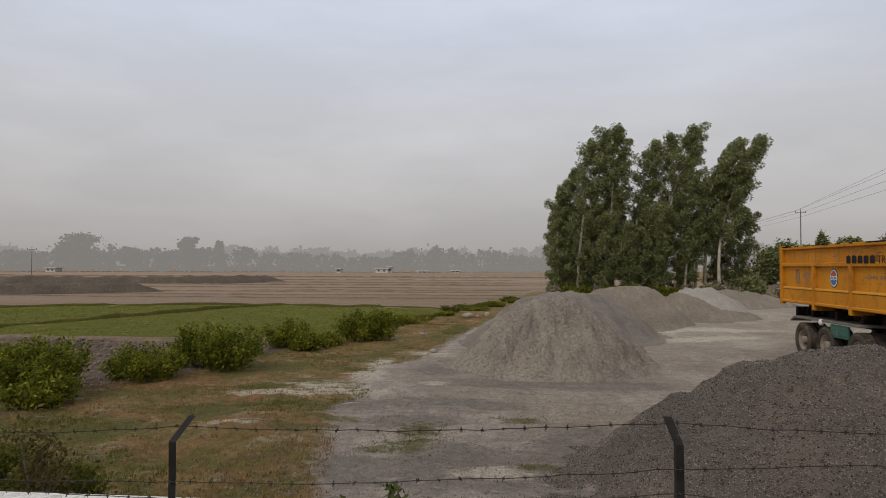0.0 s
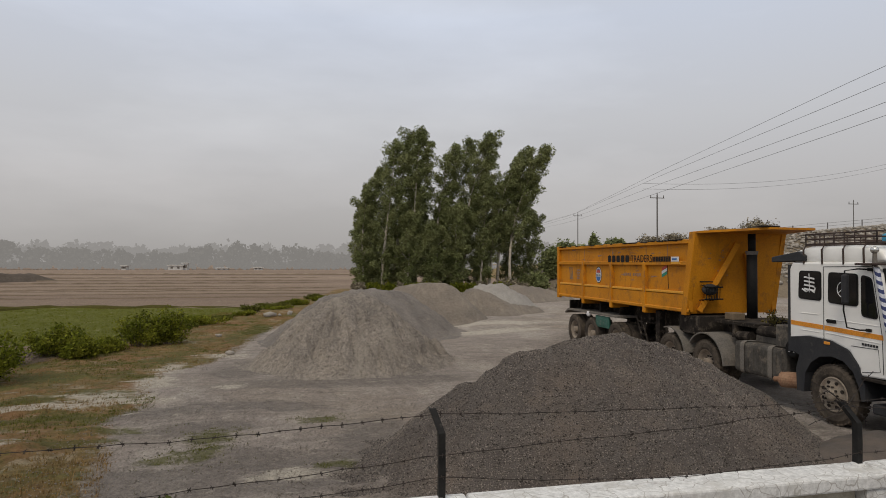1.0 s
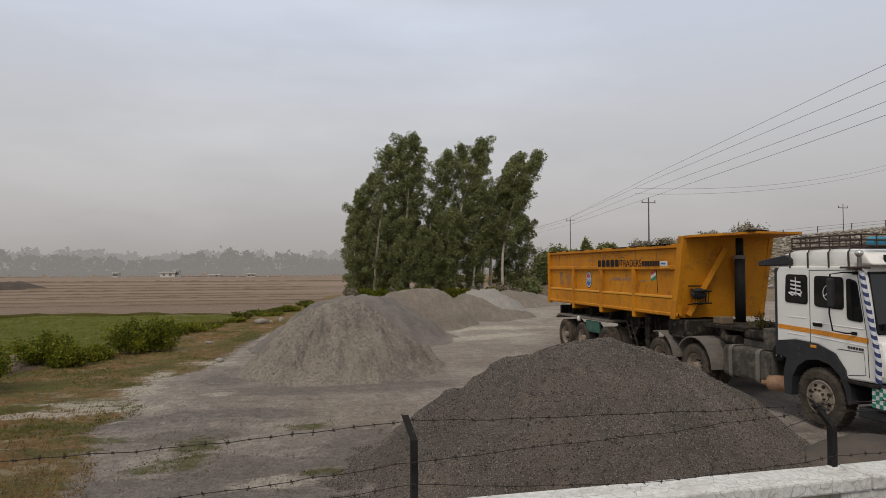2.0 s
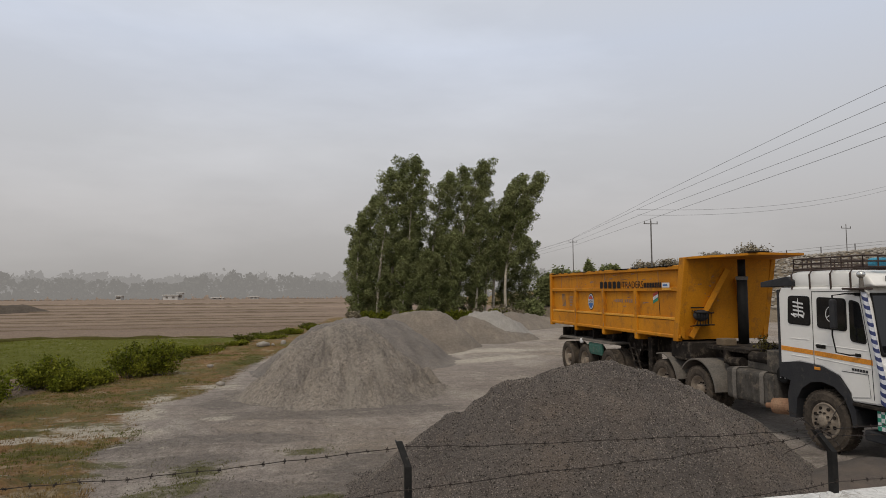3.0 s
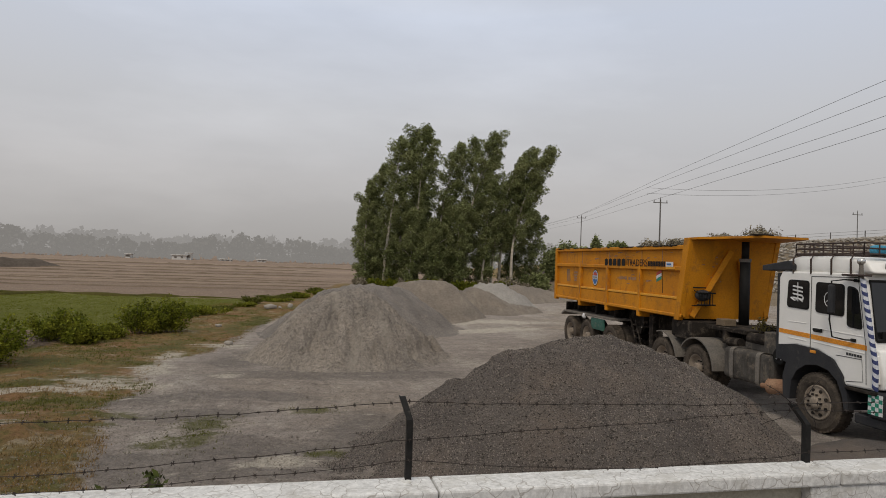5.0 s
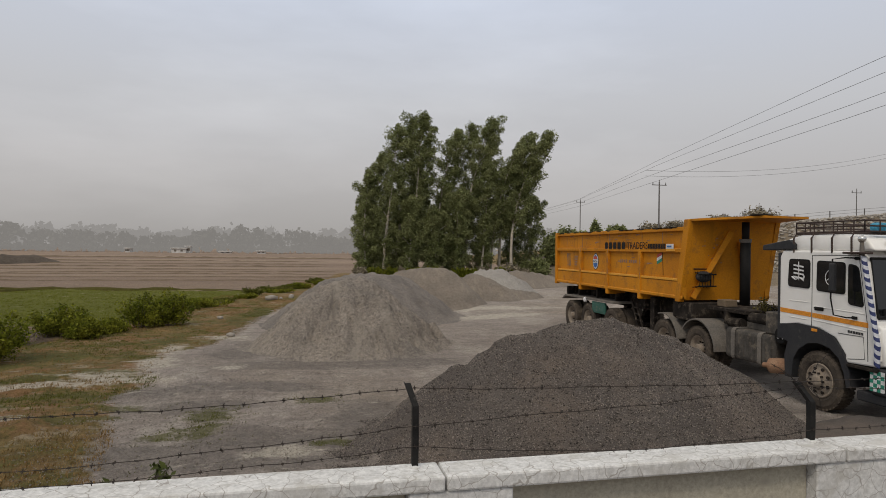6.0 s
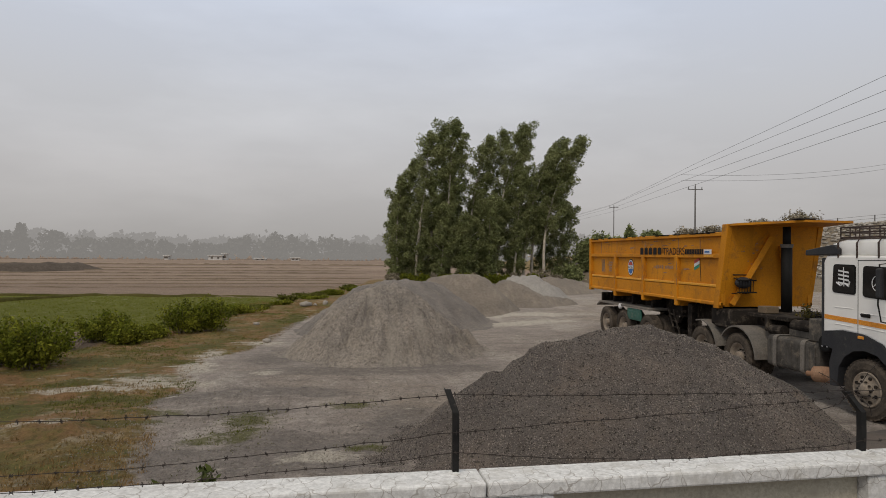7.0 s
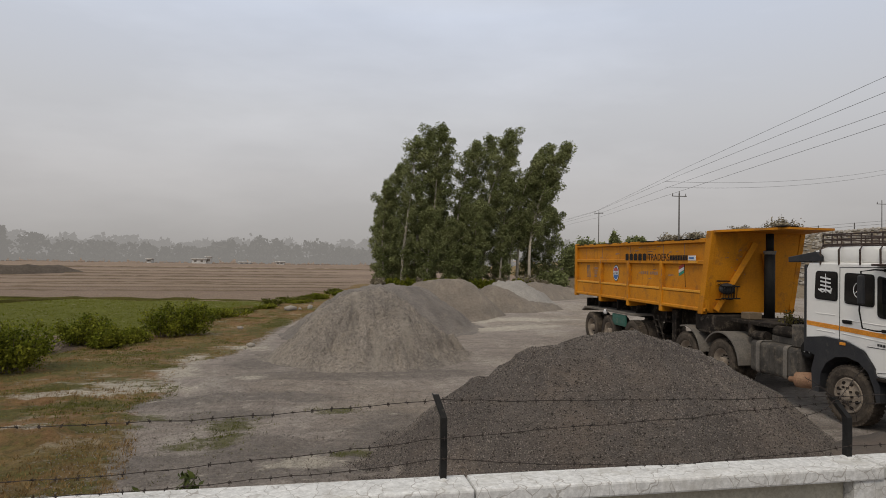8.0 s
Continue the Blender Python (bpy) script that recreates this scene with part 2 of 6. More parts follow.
def streak(m, colour, scale, lo, hi, strength):
    """Runs of another colour down a slope."""
    n, l = m.node_tree.nodes, m.node_tree.links
    b = n["Principled BSDF"]
    old = b.inputs["Base Color"].links[0].from_socket
    co, mp, t = n.new("ShaderNodeTexCoord"), n.new("ShaderNodeMapping"), n.new("ShaderNodeTexNoise")
    mp.inputs["Scale"].default_value = scale
    t.inputs["Scale"].default_value, t.inputs["Detail"].default_value, t.inputs["Roughness"].default_value = 1.0, 7.0, 0.65
    r, x = n.new("ShaderNodeMapRange"), n.new("ShaderNodeMix")
    for k, v in (("From Min", lo), ("From Max", hi), ("To Min", 0.0), ("To Max", strength)):
        r.inputs[k].default_value = v
    x.data_type = "RGBA"
    x.inputs[7].default_value = (*colour, 1)
    l.new(co.outputs["Object"], mp.inputs[0])
    l.new(mp.outputs[0], t.inputs["Vector"])
    l.new(t.outputs[0], r.inputs[0])
    l.new(r.outputs[0], x.inputs[0])
    l.new(old, x.inputs[6])
    l.new(x.outputs[2], b.inputs["Base Color"])


crack(WHITEWASH, 9.0, 0.022, (0.30, 0.28, 0.25))
for leaf_material in (LEAF, BUSH_LEAF, GRASS_GREEN, WEED_LEAF):
    leafy(leaf_material, 0.45)
streak(SAND, (0.36, 0.32, 0.27), (2.6, 0.45, 0.7), 0.52, 0.66, 0.75)
streak(SAND, (0.165, 0.146, 0.130), (3.4, 0.6, 0.9), 0.56, 0.68, 0.7)
streak(SAND_BROWN, (0.30, 0.26, 0.205), (2.0, 0.5, 0.8), 0.55, 0.66, 0.6)
streak(GRIT, (0.15, 0.118, 0.095), (0.7, 0.7, 0.3), 0.5, 0.66, 0.7)
streak(YELLOW, (0.30, 0.13, 0.012), (2.2, 2.2, 0.35), 0.56, 0.68, 0.55)
streak(WHITEWASH, (0.47, 0.455, 0.42), (3.0, 6.0, 3.0), 0.55, 0.66, 0.7)


def haze_glow_material(name, base, glow):
    """Plain far backdrop: a little glow is painted in for the dust haze of distance."""
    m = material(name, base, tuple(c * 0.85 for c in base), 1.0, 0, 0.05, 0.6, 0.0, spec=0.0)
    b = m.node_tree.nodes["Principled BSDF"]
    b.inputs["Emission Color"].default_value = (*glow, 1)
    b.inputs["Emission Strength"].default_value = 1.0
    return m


# near-black leaves; the emission colour is the painted haze, paler for the farther belt
HAZE_TREE = haze_glow_material("haze_glow_trees", (0.03, 0.03, 0.026), (0.205, 0.194, 0.182))
HAZE_FAR = haze_glow_material("haze_glow_far_trees", (0.02, 0.02, 0.018), (0.275, 0.262, 0.25))

# ---- mesh helpers ----


def finish(name, bm, mat, smooth=False):
    me = bpy.data.meshes.new(name)
    bm.to_mesh(me)
    bm.free()
    for m in (mat if isinstance(mat, (list, tuple)) else [mat]):
        me.materials.append(m)
    if smooth:
        me.polygons.foreach_set("use_smooth", [True] * len(me.polygons))
    return me


def thing(name, at=(0, 0, 0), label="", category="", group="", kind=""):
    ob = new(name)
    ob.matrix_basis = Matrix.Translation(at)
    ob.empty_display_size = 0.2
    return tagged(ob, label, category, group, kind)


def part(name, bm, mat, parent, label="", smooth=False, kind=""):
    ob = new(name, finish(name, bm, mat, smooth) if isinstance(bm, bmesh.types.BMesh) else bm)
    ob.parent = parent
    return tagged(ob, label, kind=kind)


def solid(name, bm, mat, label="", category="", group="", kind="", smooth=False, at=None):
    ob = new(name, finish(name, bm, mat, smooth) if isinstance(bm, bmesh.types.BMesh) else bm)
    if at:
        ob.matrix_basis = Matrix.Translation(at)
    return tagged(ob, label, category, group, kind)


def box(bm, x0, x1, y0, y1, z0, z1, bevel=0.0, seg=1):
    r = bmesh.ops.create_cube(bm, size=1.0)
    vs = r["verts"]
    for v in vs:
        v.co = Vector((x0 + (v.co.x + 0.5) * (x1 - x0), y0 + (v.co.y + 0.5) * (y1 - y0), z0 + (v.co.z + 0.5) * (z1 - z0)))
    if bevel:
        es = list({e for v in vs for e in v.link_edges})
        bmesh.ops.bevel(bm, geom=es, offset=bevel, segments=seg, affect="EDGES", profile=0.5)
    return bm


def tube(bm, p0, p1, r0, r1=None, seg=10, caps=True):
    p0, p1 = Vector(p0), Vector(p1)
    r1 = r0 if r1 is None else r1
    d = p1 - p0
    m = Matrix.Translation((p0 + p1) / 2) @ d.to_track_quat("Z", "Y").to_matrix().to_4x4()
    bmesh.ops.create_cone(bm, cap_ends=caps, segments=seg, radius1=r0, radius2=r1, depth=d.length, matrix=m)
    return bm


def pipe(bm, pts, r, seg=8, r_end=None):
    """A round bar along a run of points, one skin."""
    pts = [Vector(p) for p in pts]
    rings = []
    for i, p in enumerate(pts):
        d = (pts[min(i + 1, len(pts) - 1)] - pts[max(i - 1, 0)]).normalized()
        a = d.cross(Vector((0.31, 0.2, 0.93))).normalized()
        b = d.cross(a)
        rr = r if r_end is None else r + (r_end - r) * i / (len(pts) - 1)
        rings.append([bm.verts.new(p + a * rr * math.cos(2 * math.pi * k / seg) + b * rr * math.sin(2 * math.pi * k / seg)) for k in range(seg)])
    for q, s in zip(rings, rings[1:]):
        for k in range(seg):
            bm.faces.new((q[k], q[(k + 1) % seg], s[(k + 1) % seg], s[k]))
    bm.faces.new(rings[0][::-1])
    bm.faces.new(rings[-1])
    return bm


def prism(bm, outline, x0, x1, bevel=0.0):
    """An outline of (y, z) points, counted along, pushed from x0 to x1."""
    a = [bm.verts.new((x0, y, z)) for y, z in outline]
    b = [bm.verts.new((x1, y, z)) for y, z in outline]
    fs = [bm.faces.new(a), bm.faces.new(b[::-1])]
    k = len(a)
    for i in range(k):
        fs.append(bm.faces.new((a[i], b[i], b[(i + 1) % k], a[(i + 1) % k])))
    bmesh.ops.recalc_face_normals(bm, faces=fs)
    if bevel:
        bmesh.ops.bevel(bm, geom=list({e for f in fs for e in f.edges}), offset=bevel, segments=2, affect="EDGES", profile=0.5)
    return bm


def raw_mesh(name, verts, faces, mat, smooth=False):
    me = bpy.data.meshes.new(name)
    verts = np.asarray(verts, dtype=np.float32)
    faces = np.asarray(faces, dtype=np.int32)
    k = faces.shape[1]
    me.vertices.add(len(verts))
    me.vertices.foreach_set("co", verts.ravel())
    me.loops.add(faces.size)
    me.loops.foreach_set("vertex_index", faces.ravel())
    me.polygons.add(len(faces))
    me.polygons.foreach_set("loop_start", np.arange(0, faces.size, k, dtype=np.int32))
    me.polygons.foreach_set("loop_total", np.full(len(faces), k, dtype=np.int32))
    if smooth:
        me.polygons.foreach_set("use_smooth", np.ones(len(faces), dtype=bool))
    me.update(calc_edges=True)
    me.validate()
    for m in (mat if isinstance(mat, (list, tuple)) else [mat]):
        me.materials.append(m)
    return me


RNG = np.random.default_rng(7)


def leaf_mesh(name, centres, size, mat, droop=0.5, wind=(0.5, 0.0, 0.0), narrow=0.4, spread=0.5):
    """Folded little leaves (two triangles with a crease each) at the given places."""
    n = len(centres)
    s = size * RNG.uniform(0.6, 1.4, (n, 1))
    d = RNG.normal(0, 1, (n, 3)) * 0.8 + np.array(wind) + np.array((0, 0, -droop))
    d /= np.linalg.norm(d, axis=1, keepdims=True)
    u = np.cross(d, RNG.normal(0, 1, (n, 3)))
    u /= np.linalg.norm(u, axis=1, keepdims=True) + 1e-9
    w = np.cross(d, u)
    a = centres - d * s * 0.5
    b = centres + u * s * narrow * 0.5 + w * s * 0.08
    c = centres + d * s * 0.5
    e = centres - u * s * narrow * 0.5 + w * s * 0.08
    v = np.stack([a, b, c, e], 1).reshape(-1, 3)
    f = np.arange(4 * n).reshape(n, 4)
    return raw_mesh(name, v, f, mat)


def fbm(x, y, scale, seed=0.0, octaves=4):
    t, amp, s = 0.0, 1.0, scale
    for _ in range(octaves):
        t += amp * noise.noise(Vector((x * s + seed, y * s - seed * 0.7, seed * 1.3)))
        amp *= 0.5
        s *= 2.1
    return t


def smooth(a, b, x):
    t = min(1.0, max(0.0, (x - a) / (b - a)))
    return t * t * (3 - 2 * t)


def along(pts, y):
    """x on a run of (y, x) points."""
    return float(np.interp(y, [p[0] for p in pts], [p[1] for p in pts]))


# ---- ground ----
YARD_EDGE = [(3, -2.2), (7.5, -2.5), (9, -2.9), (10, -3.05), (12.5, -3.7), (14.0, -3.3), (15.5, -3.9), (17.8, -3.9), (19, -3.0), (22, -2.5), (26, -2.25), (31, -1.4), (36, -0.4), (42, 1.2), (50, 4.0), (57, 7.0)]
FIELD_EDGE = [(3, -7.5), (9, -9.5), (13, -9.6), (17, -8.2), (20, -7.6), (24, -6.6), (32, -5.2), (45, -3.2), (60, 1.5), (80, 3.0)]


CROP_END = [(-90, 22.0), (-50, 32.5), (-33, 38.6), (-25, 42.2), (-16.5, 43.6), (-11, 42.2), (-4, 41.4), (0, 41.5)]


def along_x(pts, x):
    """y on a run of (x, y) points."""
    return float(np.interp(x, [p[0] for p in pts], [p[1] for p in pts]))


# pale crusts, green patches and dark tongues of gravel: x, y, half widths
PALE = [(-2.65, 20.5, 0.65, 0.45), (-1.85, 15.5, 0.35, 0.25), (-4.1, 14.3, 0.95, 0.45), (-3.75, 16.4, 0.45, 0.8), (-3.8, 18.4, 0.3, 0.7), (-5.2, 13.9, 0.9, 0.35), (-4.6, 15.0, 0.8, 0.5), (-5.05, 11.05, 0.5, 0.3), (-0.4, 9.1, 0.5, 0.25),
        (9.5, 34.5, 3.0, 1.2), (7.2, 25.5, 2.2, 0.7), (8.4, 28.5, 2.6, 0.7)]
GREEN = [(-2.1, 9.95, 0.3, 0.25), (-1.65, 10.3, 0.4, 0.5), (-1.7, 11.2, 0.4, 0.4), (0.1, 12.05, 0.4, 0.2), (-4.0, 11.2, 0.8, 0.35), (-3.4, 11.8, 0.6, 0.25), (-4.9, 15.5, 0.8, 0.35), (-2.9, 25.0, 0.55, 1.8),
         (-2.3, 28.5, 0.5, 2.0), (-4.6, 12.9, 1.1, 0.4), (0.4, 9.4, 0.4, 0.15), (-6.2, 12.2, 1.2, 0.5), (-4.4, 17.2, 0.6, 0.5), (-4.2, 20.0, 0.7, 0.9), (-7.6, 10.6, 1.5, 0.9), (-7.0, 8.0, 2.2, 1.6), (-5.8, 14.6, 0.9, 0.4), (-6.6, 17.6, 0.9, 0.8)]
TONGUE = [(-0.6, 9.2, 2.0, 0.8), (-1.6, 13.2, 1.6, 0.6), (-2.2, 9.1, 0.8, 0.6), (-2.6, 12.9, 1.2, 0.5), (-1.9, 11.8, 1.0, 0.4), (-5.1, 11.0, 0.6, 0.4), (-2.4, 27.6, 0.4, 2.6), (1.0, 10.2, 0.7, 1.5), (0.8, 15.7, 3.0, 0.7), (-1.9, 17.5, 0.8, 1.0)]


def blots(spots, x, y):
    w = 0.0
    for bx, by, sx, sy in spots:
        q = ((x - bx) / sx) ** 2 + ((y - by) / sy) ** 2
        if q < 6:
            w = max(w, math.exp(-0.8 * q))
    return w


def cover(x, y):
    """Shares of gravel, grass and crop at a place of the plan; what is left is bare field soil."""
    edge, field = along(YARD_EDGE, y), along(FIELD_EDGE, y)
    gravel = smooth(-0.9, 0.9, x - edge) * (1 - smooth(52, 60, y - 0.15 * max(0, x - 8)))
    grass = smooth(-0.9, 0.9, x - field) * (1 - smooth(64, 76, y))
    crop = (1 - smooth(-1.0, 0.4, x - field - 0.3)) * smooth(22.6, 23.3, y) * (1 - smooth(-0.5, 0.5, y - along_x(CROP_END, x)))
    if x > 30:
        grass = max(grass, 0.8)
    return gravel, grass, crop


def lie(x, y):
    """Height of the ground."""
    z = 0.035 * fbm(x, y, 0.22, 3.0, 3)
    if -14 < x < 14 and 4 < y < 30:
        z += 0.022 * fbm(x, y, 1.5, 14.0, 3)
        if -6 < x < 6 and 6 < y < 17:
            z += 0.045 * fbm(x * 0.6, y, 2.6, 21.0, 4) * smooth(6, 8, y) * (1 - smooth(14.5, 17, y))
    z += 0.11 * smooth(6.2, 8.2, x) * (1 - smooth(40, 50, y)) * smooth(4, 7, y)
    if y < 3.6:
        z += 1.15 * (1 - smooth(2.2, 2.95, y))
    for bx, by, sx, sy, h in ((-4.8, 10.7, 0.8, 0.45, 0.16), (-2.0, 12.6, 1.2, 0.35, 0.14), (-1.4, 10.1, 0.9, 0.3, 0.10), (0.6, 11.4, 1.0, 0.3, 0.08), (-2.6, 14.2, 0.9, 0.3, 0.08), (-0.2, 14.6, 1.6, 0.25, 0.05)):
        q = ((x - bx - 0.3 * fbm(x, y, 1.1, 9.0, 2)) / sx) ** 2 + ((y - by - 0.25 * fbm(x, y, 0.8, 7.0, 2)) / sy) ** 2
        if q < 9:
            z += h * math.exp(-q) * (1 + 0.5 * fbm(x, y, 2.5, 5.0, 2))
    if x < along(YARD_EDGE, y) and y < 60:
        z += 0.05 * fbm(x, y, 0.9, 8.0, 3)
    if x < along(FIELD_EDGE, y) and 12 < y < 23 and x > -60:
        z += 0.10 * fbm(x, y, 1.6, 5.0, 2)
    return z


def axis(parts):
    out = []
    for a, b, step in parts:
        out += list(np.arange(a, b, step))
    return np.array(out + [parts[-1][1]])


gx = axis([(-3000, -600, 400), (-600, -120, 40), (-120, -40, 5), (-40, -14, 1.0), (-14, -7, 0.25), (-7, 4, 0.11), (4, 14, 0.25), (14, 30, 1.0), (30, 120, 6), (120, 600, 60), (600, 3000, 400)])
gy = axis([(-3000, -200, 400), (-200, -20, 30), (-20, 2, 2), (2, 7, 0.25), (7, 15, 0.11), (15, 30, 0.25), (30, 60, 0.75), (60, 130, 3), (130, 600, 30), (600, 3000, 400)])
gv = np.array([(x, y, lie(x, y)) for y in gy for x in gx])
nx = len(gx)
gi = np.arange(len(gy) - 1)[:, None] * nx + np.arange(nx - 1)[None, :]
gf = np.stack([gi, gi + 1, gi + nx + 1, gi + nx], -1).reshape(-1, 4)


def ground_material():
    m = bpy.data.materials.new("yard_and_field_ground")
    m.use_nodes = True
    n, l = m.node_tree.nodes, m.node_tree.links
    b = n["Principled BSDF"]
    co = n.new("ShaderNodeTexCoord")
    att = n.new("ShaderNodeAttribute")
    att.attribute_name = "cover"
    sep = n.new("ShaderNodeSeparateColor")
    l.new(att.outputs["Color"], sep.inputs[0])

    def tex(scale, detail=6.0, rough=0.6, stretch=None):
        t = n.new("ShaderNodeTexNoise")
        t.inputs["Scale"].default_value, t.inputs["Detail"].default_value, t.inputs["Roughness"].default_value = scale, detail, rough
        if stretch:
            mp = n.new("ShaderNodeMapping")
            mp.inputs["Scale"].default_value = stretch[:3]
            mp.inputs["Rotation"].default_value = (0, 0, radians(stretch[3]))
            l.new(co.outputs["Object"], mp.inputs[0])
            l.new(mp.outputs[0], t.inputs["Vector"])
        else:
            l.new(co.outputs["Object"], t.inputs["Vector"])
        return t.outputs[0]

    def rng(src, a, c, lo=0.0, hi=1.0):
        r = n.new("ShaderNodeMapRange")
        for k, v in (("From Min", a), ("From Max", c), ("To Min", lo), ("To Max", hi)):
            r.inputs[k].default_value = v
        l.new(src, r.inputs[0])
        return r.outputs[0]

    def mix(fac, a, c, mode="MIX"):
        x = n.new("ShaderNodeMix")
        x.data_type, x.blend_type = "RGBA", mode
        if isinstance(fac, float):
            x.inputs[0].default_value = fac
        else:
            l.new(fac, x.inputs[0])
        for s, v in ((6, a), (7, c)):
            if isinstance(v, tuple):
                x.inputs[s].default_value = (*v, 1)
            else:
                l.new(v, x.inputs[s])
        return x.outputs[2]

    def plus(a, c, k=1.0):
        x = n.new("ShaderNodeMath")
        x.operation = "MULTIPLY_ADD"
        l.new(c, x.inputs[0])
        x.inputs[1].default_value = k
        l.new(a, x.inputs[2])
        return x.outputs[0]

    big, mid, small, grit = tex(0.12), tex(0.7, 8.0, 0.65), tex(5.0, 6.0, 0.7), tex(38.0, 4.0, 0.75)
    tracks = tex(1.0, 5.0, 0.6, (0.9, 0.22, 1.0, -14.0))
    gravel = mix(rng(mid, 0.35, 0.65), (0.345, 0.300, 0.264), (0.262, 0.228, 0.203))
    gravel = mix(rng(tracks, 0.48, 0.62, 0.0, 0.65), gravel, (0.41, 0.368, 0.322))
    gravel = mix(rng(big, 0.48, 0.62, 0.0, 0.7), gravel, (0.265, 0.218, 0.172))
    patch = tex(0.9, 7.0, 0.7)
    att2 = n.new("ShaderNodeAttribute")
    att2.attribute_name = "patches"
    sep2 = n.new("ShaderNodeSeparateColor")
    l.new(att2.outputs["Color"], sep2.inputs[0])
    ragged = tex(2.2, 7.0, 0.75, (0.55, 1.5, 1.0, 6.0))
    scrap = tex(3.1, 7.0, 0.75, (0.7, 1.4, 1.0, -8.0))
    ruts = tex(1.0, 6.0, 0.65, (0.35, 3.2, 1.0, 10.0))
    gravel = mix(rng(patch, 0.30, 0.40, 0.4, 0.0), gravel, (0.33, 0.30, 0.27))
    gravel = mix(rng(ruts, 0.52, 0.66, 0.0, 0.6), gravel, (0.195, 0.168, 0.148))
    gravel = mix(rng(plus(sep2.outputs[2], ragged, 1.0), 0.75, 1.05, 0.0, 0.7), gravel, (0.165, 0.145, 0.130))
    grass = mix(rng(mid, 0.42, 0.6), (0.235, 0.158, 0.070), (0.135, 0.110, 0.040))
    grass = mix(rng(big, 0.5, 0.62, 0.0, 0.7), grass, (0.27, 0.172, 0.075))
    rust_patch = tex(0.55, 6.0, 0.65)
    grass = mix(rng(rust_patch, 0.46, 0.58, 0.0, 0.75), grass, (0.235, 0.125, 0.062))
    grass = mix(rng(rust_patch, 0.36, 0.46, 0.8, 0.0), grass, (0.125, 0.112, 0.034))
    grass = mix(rng(patch, 0.50, 0.58, 0.0, 0.75), grass, (0.105, 0.104, 0.028))
    grass = mix(rng(patch, 0.36, 0.43, 0.6, 0.0), grass, (0.36, 0.305, 0.215))
    grass = mix(rng(ragged, 0.5, 0.64, 0.0, 0.7), grass, (0.095, 0.080, 0.032))
    soil_strips = tex(1.0, 4.0, 0.5, (0.006, 0.055, 1.0, 3.0))
    soil = mix(rng(soil_strips, 0.35, 0.65), (0.205, 0.148, 0.11), (0.285, 0.215, 0.16))
    soil = mix(rng(mid, 0.4, 0.7, 0.0, 0.45), soil, (0.15, 0.112, 0.084))
    place = n.new("ShaderNodeSeparateXYZ")
    l.new(co.outputs["Object"], place.inputs[0])
    soil = mix(rng(plus(place.outputs[1], mid, 1.0), 23.0, 24.0, 0.85, 0.0), soil, (0.098, 0.075, 0.058))
    crop = mix(rng(mid, 0.35, 0.65), (0.102, 0.110, 0.011), (0.116, 0.121, 0.014))
    crop = mix(rng(big, 0.45, 0.6, 0.0, 0.5), crop, (0.10, 0.108, 0.014))
    edge = mix(0.5, mid, small)
    col = mix(rng(plus(sep.outputs[2], mid, 0.3), 0.5, 0.75), soil, crop)
    col = mix(rng(plus(sep.outputs[1], edge, 0.9), 0.75, 1.05), col, grass)
    col = mix(rng(plus(sep.outputs[0], edge, 1.6), 1.20, 1.42), col, gravel)
    col = mix(rng(plus(sep2.outputs[0], ragged, 3.0), 1.75, 2.15, 0.0, 0.85), col, (0.47, 0.425, 0.355))
    col = mix(rng(plus(sep2.outputs[1], scrap, 3.0), 1.85, 2.25, 0.0, 0.8), col, (0.092, 0.092, 0.026))
    g = n.new("ShaderNodeMix")
    g.data_type, g.blend_type = "RGBA", "MULTIPLY"
    g.inputs[0].default_value = 1.0
    l.new(col, g.inputs[6])
    pebble = tex(15.0, 5.0, 0.8)
    l.new(rng(plus(plus(grit, small, 0.8), pebble, 1.0), 0.95, 1.85, 0.42, 1.72), g.inputs[7])
    l.new(g.outputs[2], b.inputs["Base Color"])
    b.inputs["Roughness"].default_value = 0.95
    b.inputs["Specular IOR Level"].default_value = 0.2
    bp = n.new("ShaderNodeBump")
    bp.inputs["Strength"].default_value, bp.inputs["Distance"].default_value = 0.9, 0.07
    l.new(plus(grit, small, 1.4), bp.inputs["Height"])
    l.new(bp.outputs[0], b.inputs["Normal"])
    return m


g_mesh = raw_mesh("ground", gv, gf, ground_material(), True)
g_att = g_mesh.color_attributes.new("cover", "FLOAT_COLOR", "POINT")
g_att2 = g_mesh.color_attributes.new("patches", "FLOAT_COLOR", "POINT")
g_att2.data.foreach_set("color", np.array([(blots(PALE, x, y), blots(GREEN, x, y), blots(TONGUE, x, y), 1.0) for x, y, _ in gv], dtype=np.float32).ravel())
g_att = g_mesh.color_attributes["cover"]
g_att.data.foreach_set("color", np.array([(*cover(x, y), 1.0) for x, y, _ in gv], dtype=np.float32).ravel())
tagged(new("ground", g_mesh), "dusty gravel yard with dry grass and ploughed fields beyond", "ground", kind="structure")

# ---- piles ----


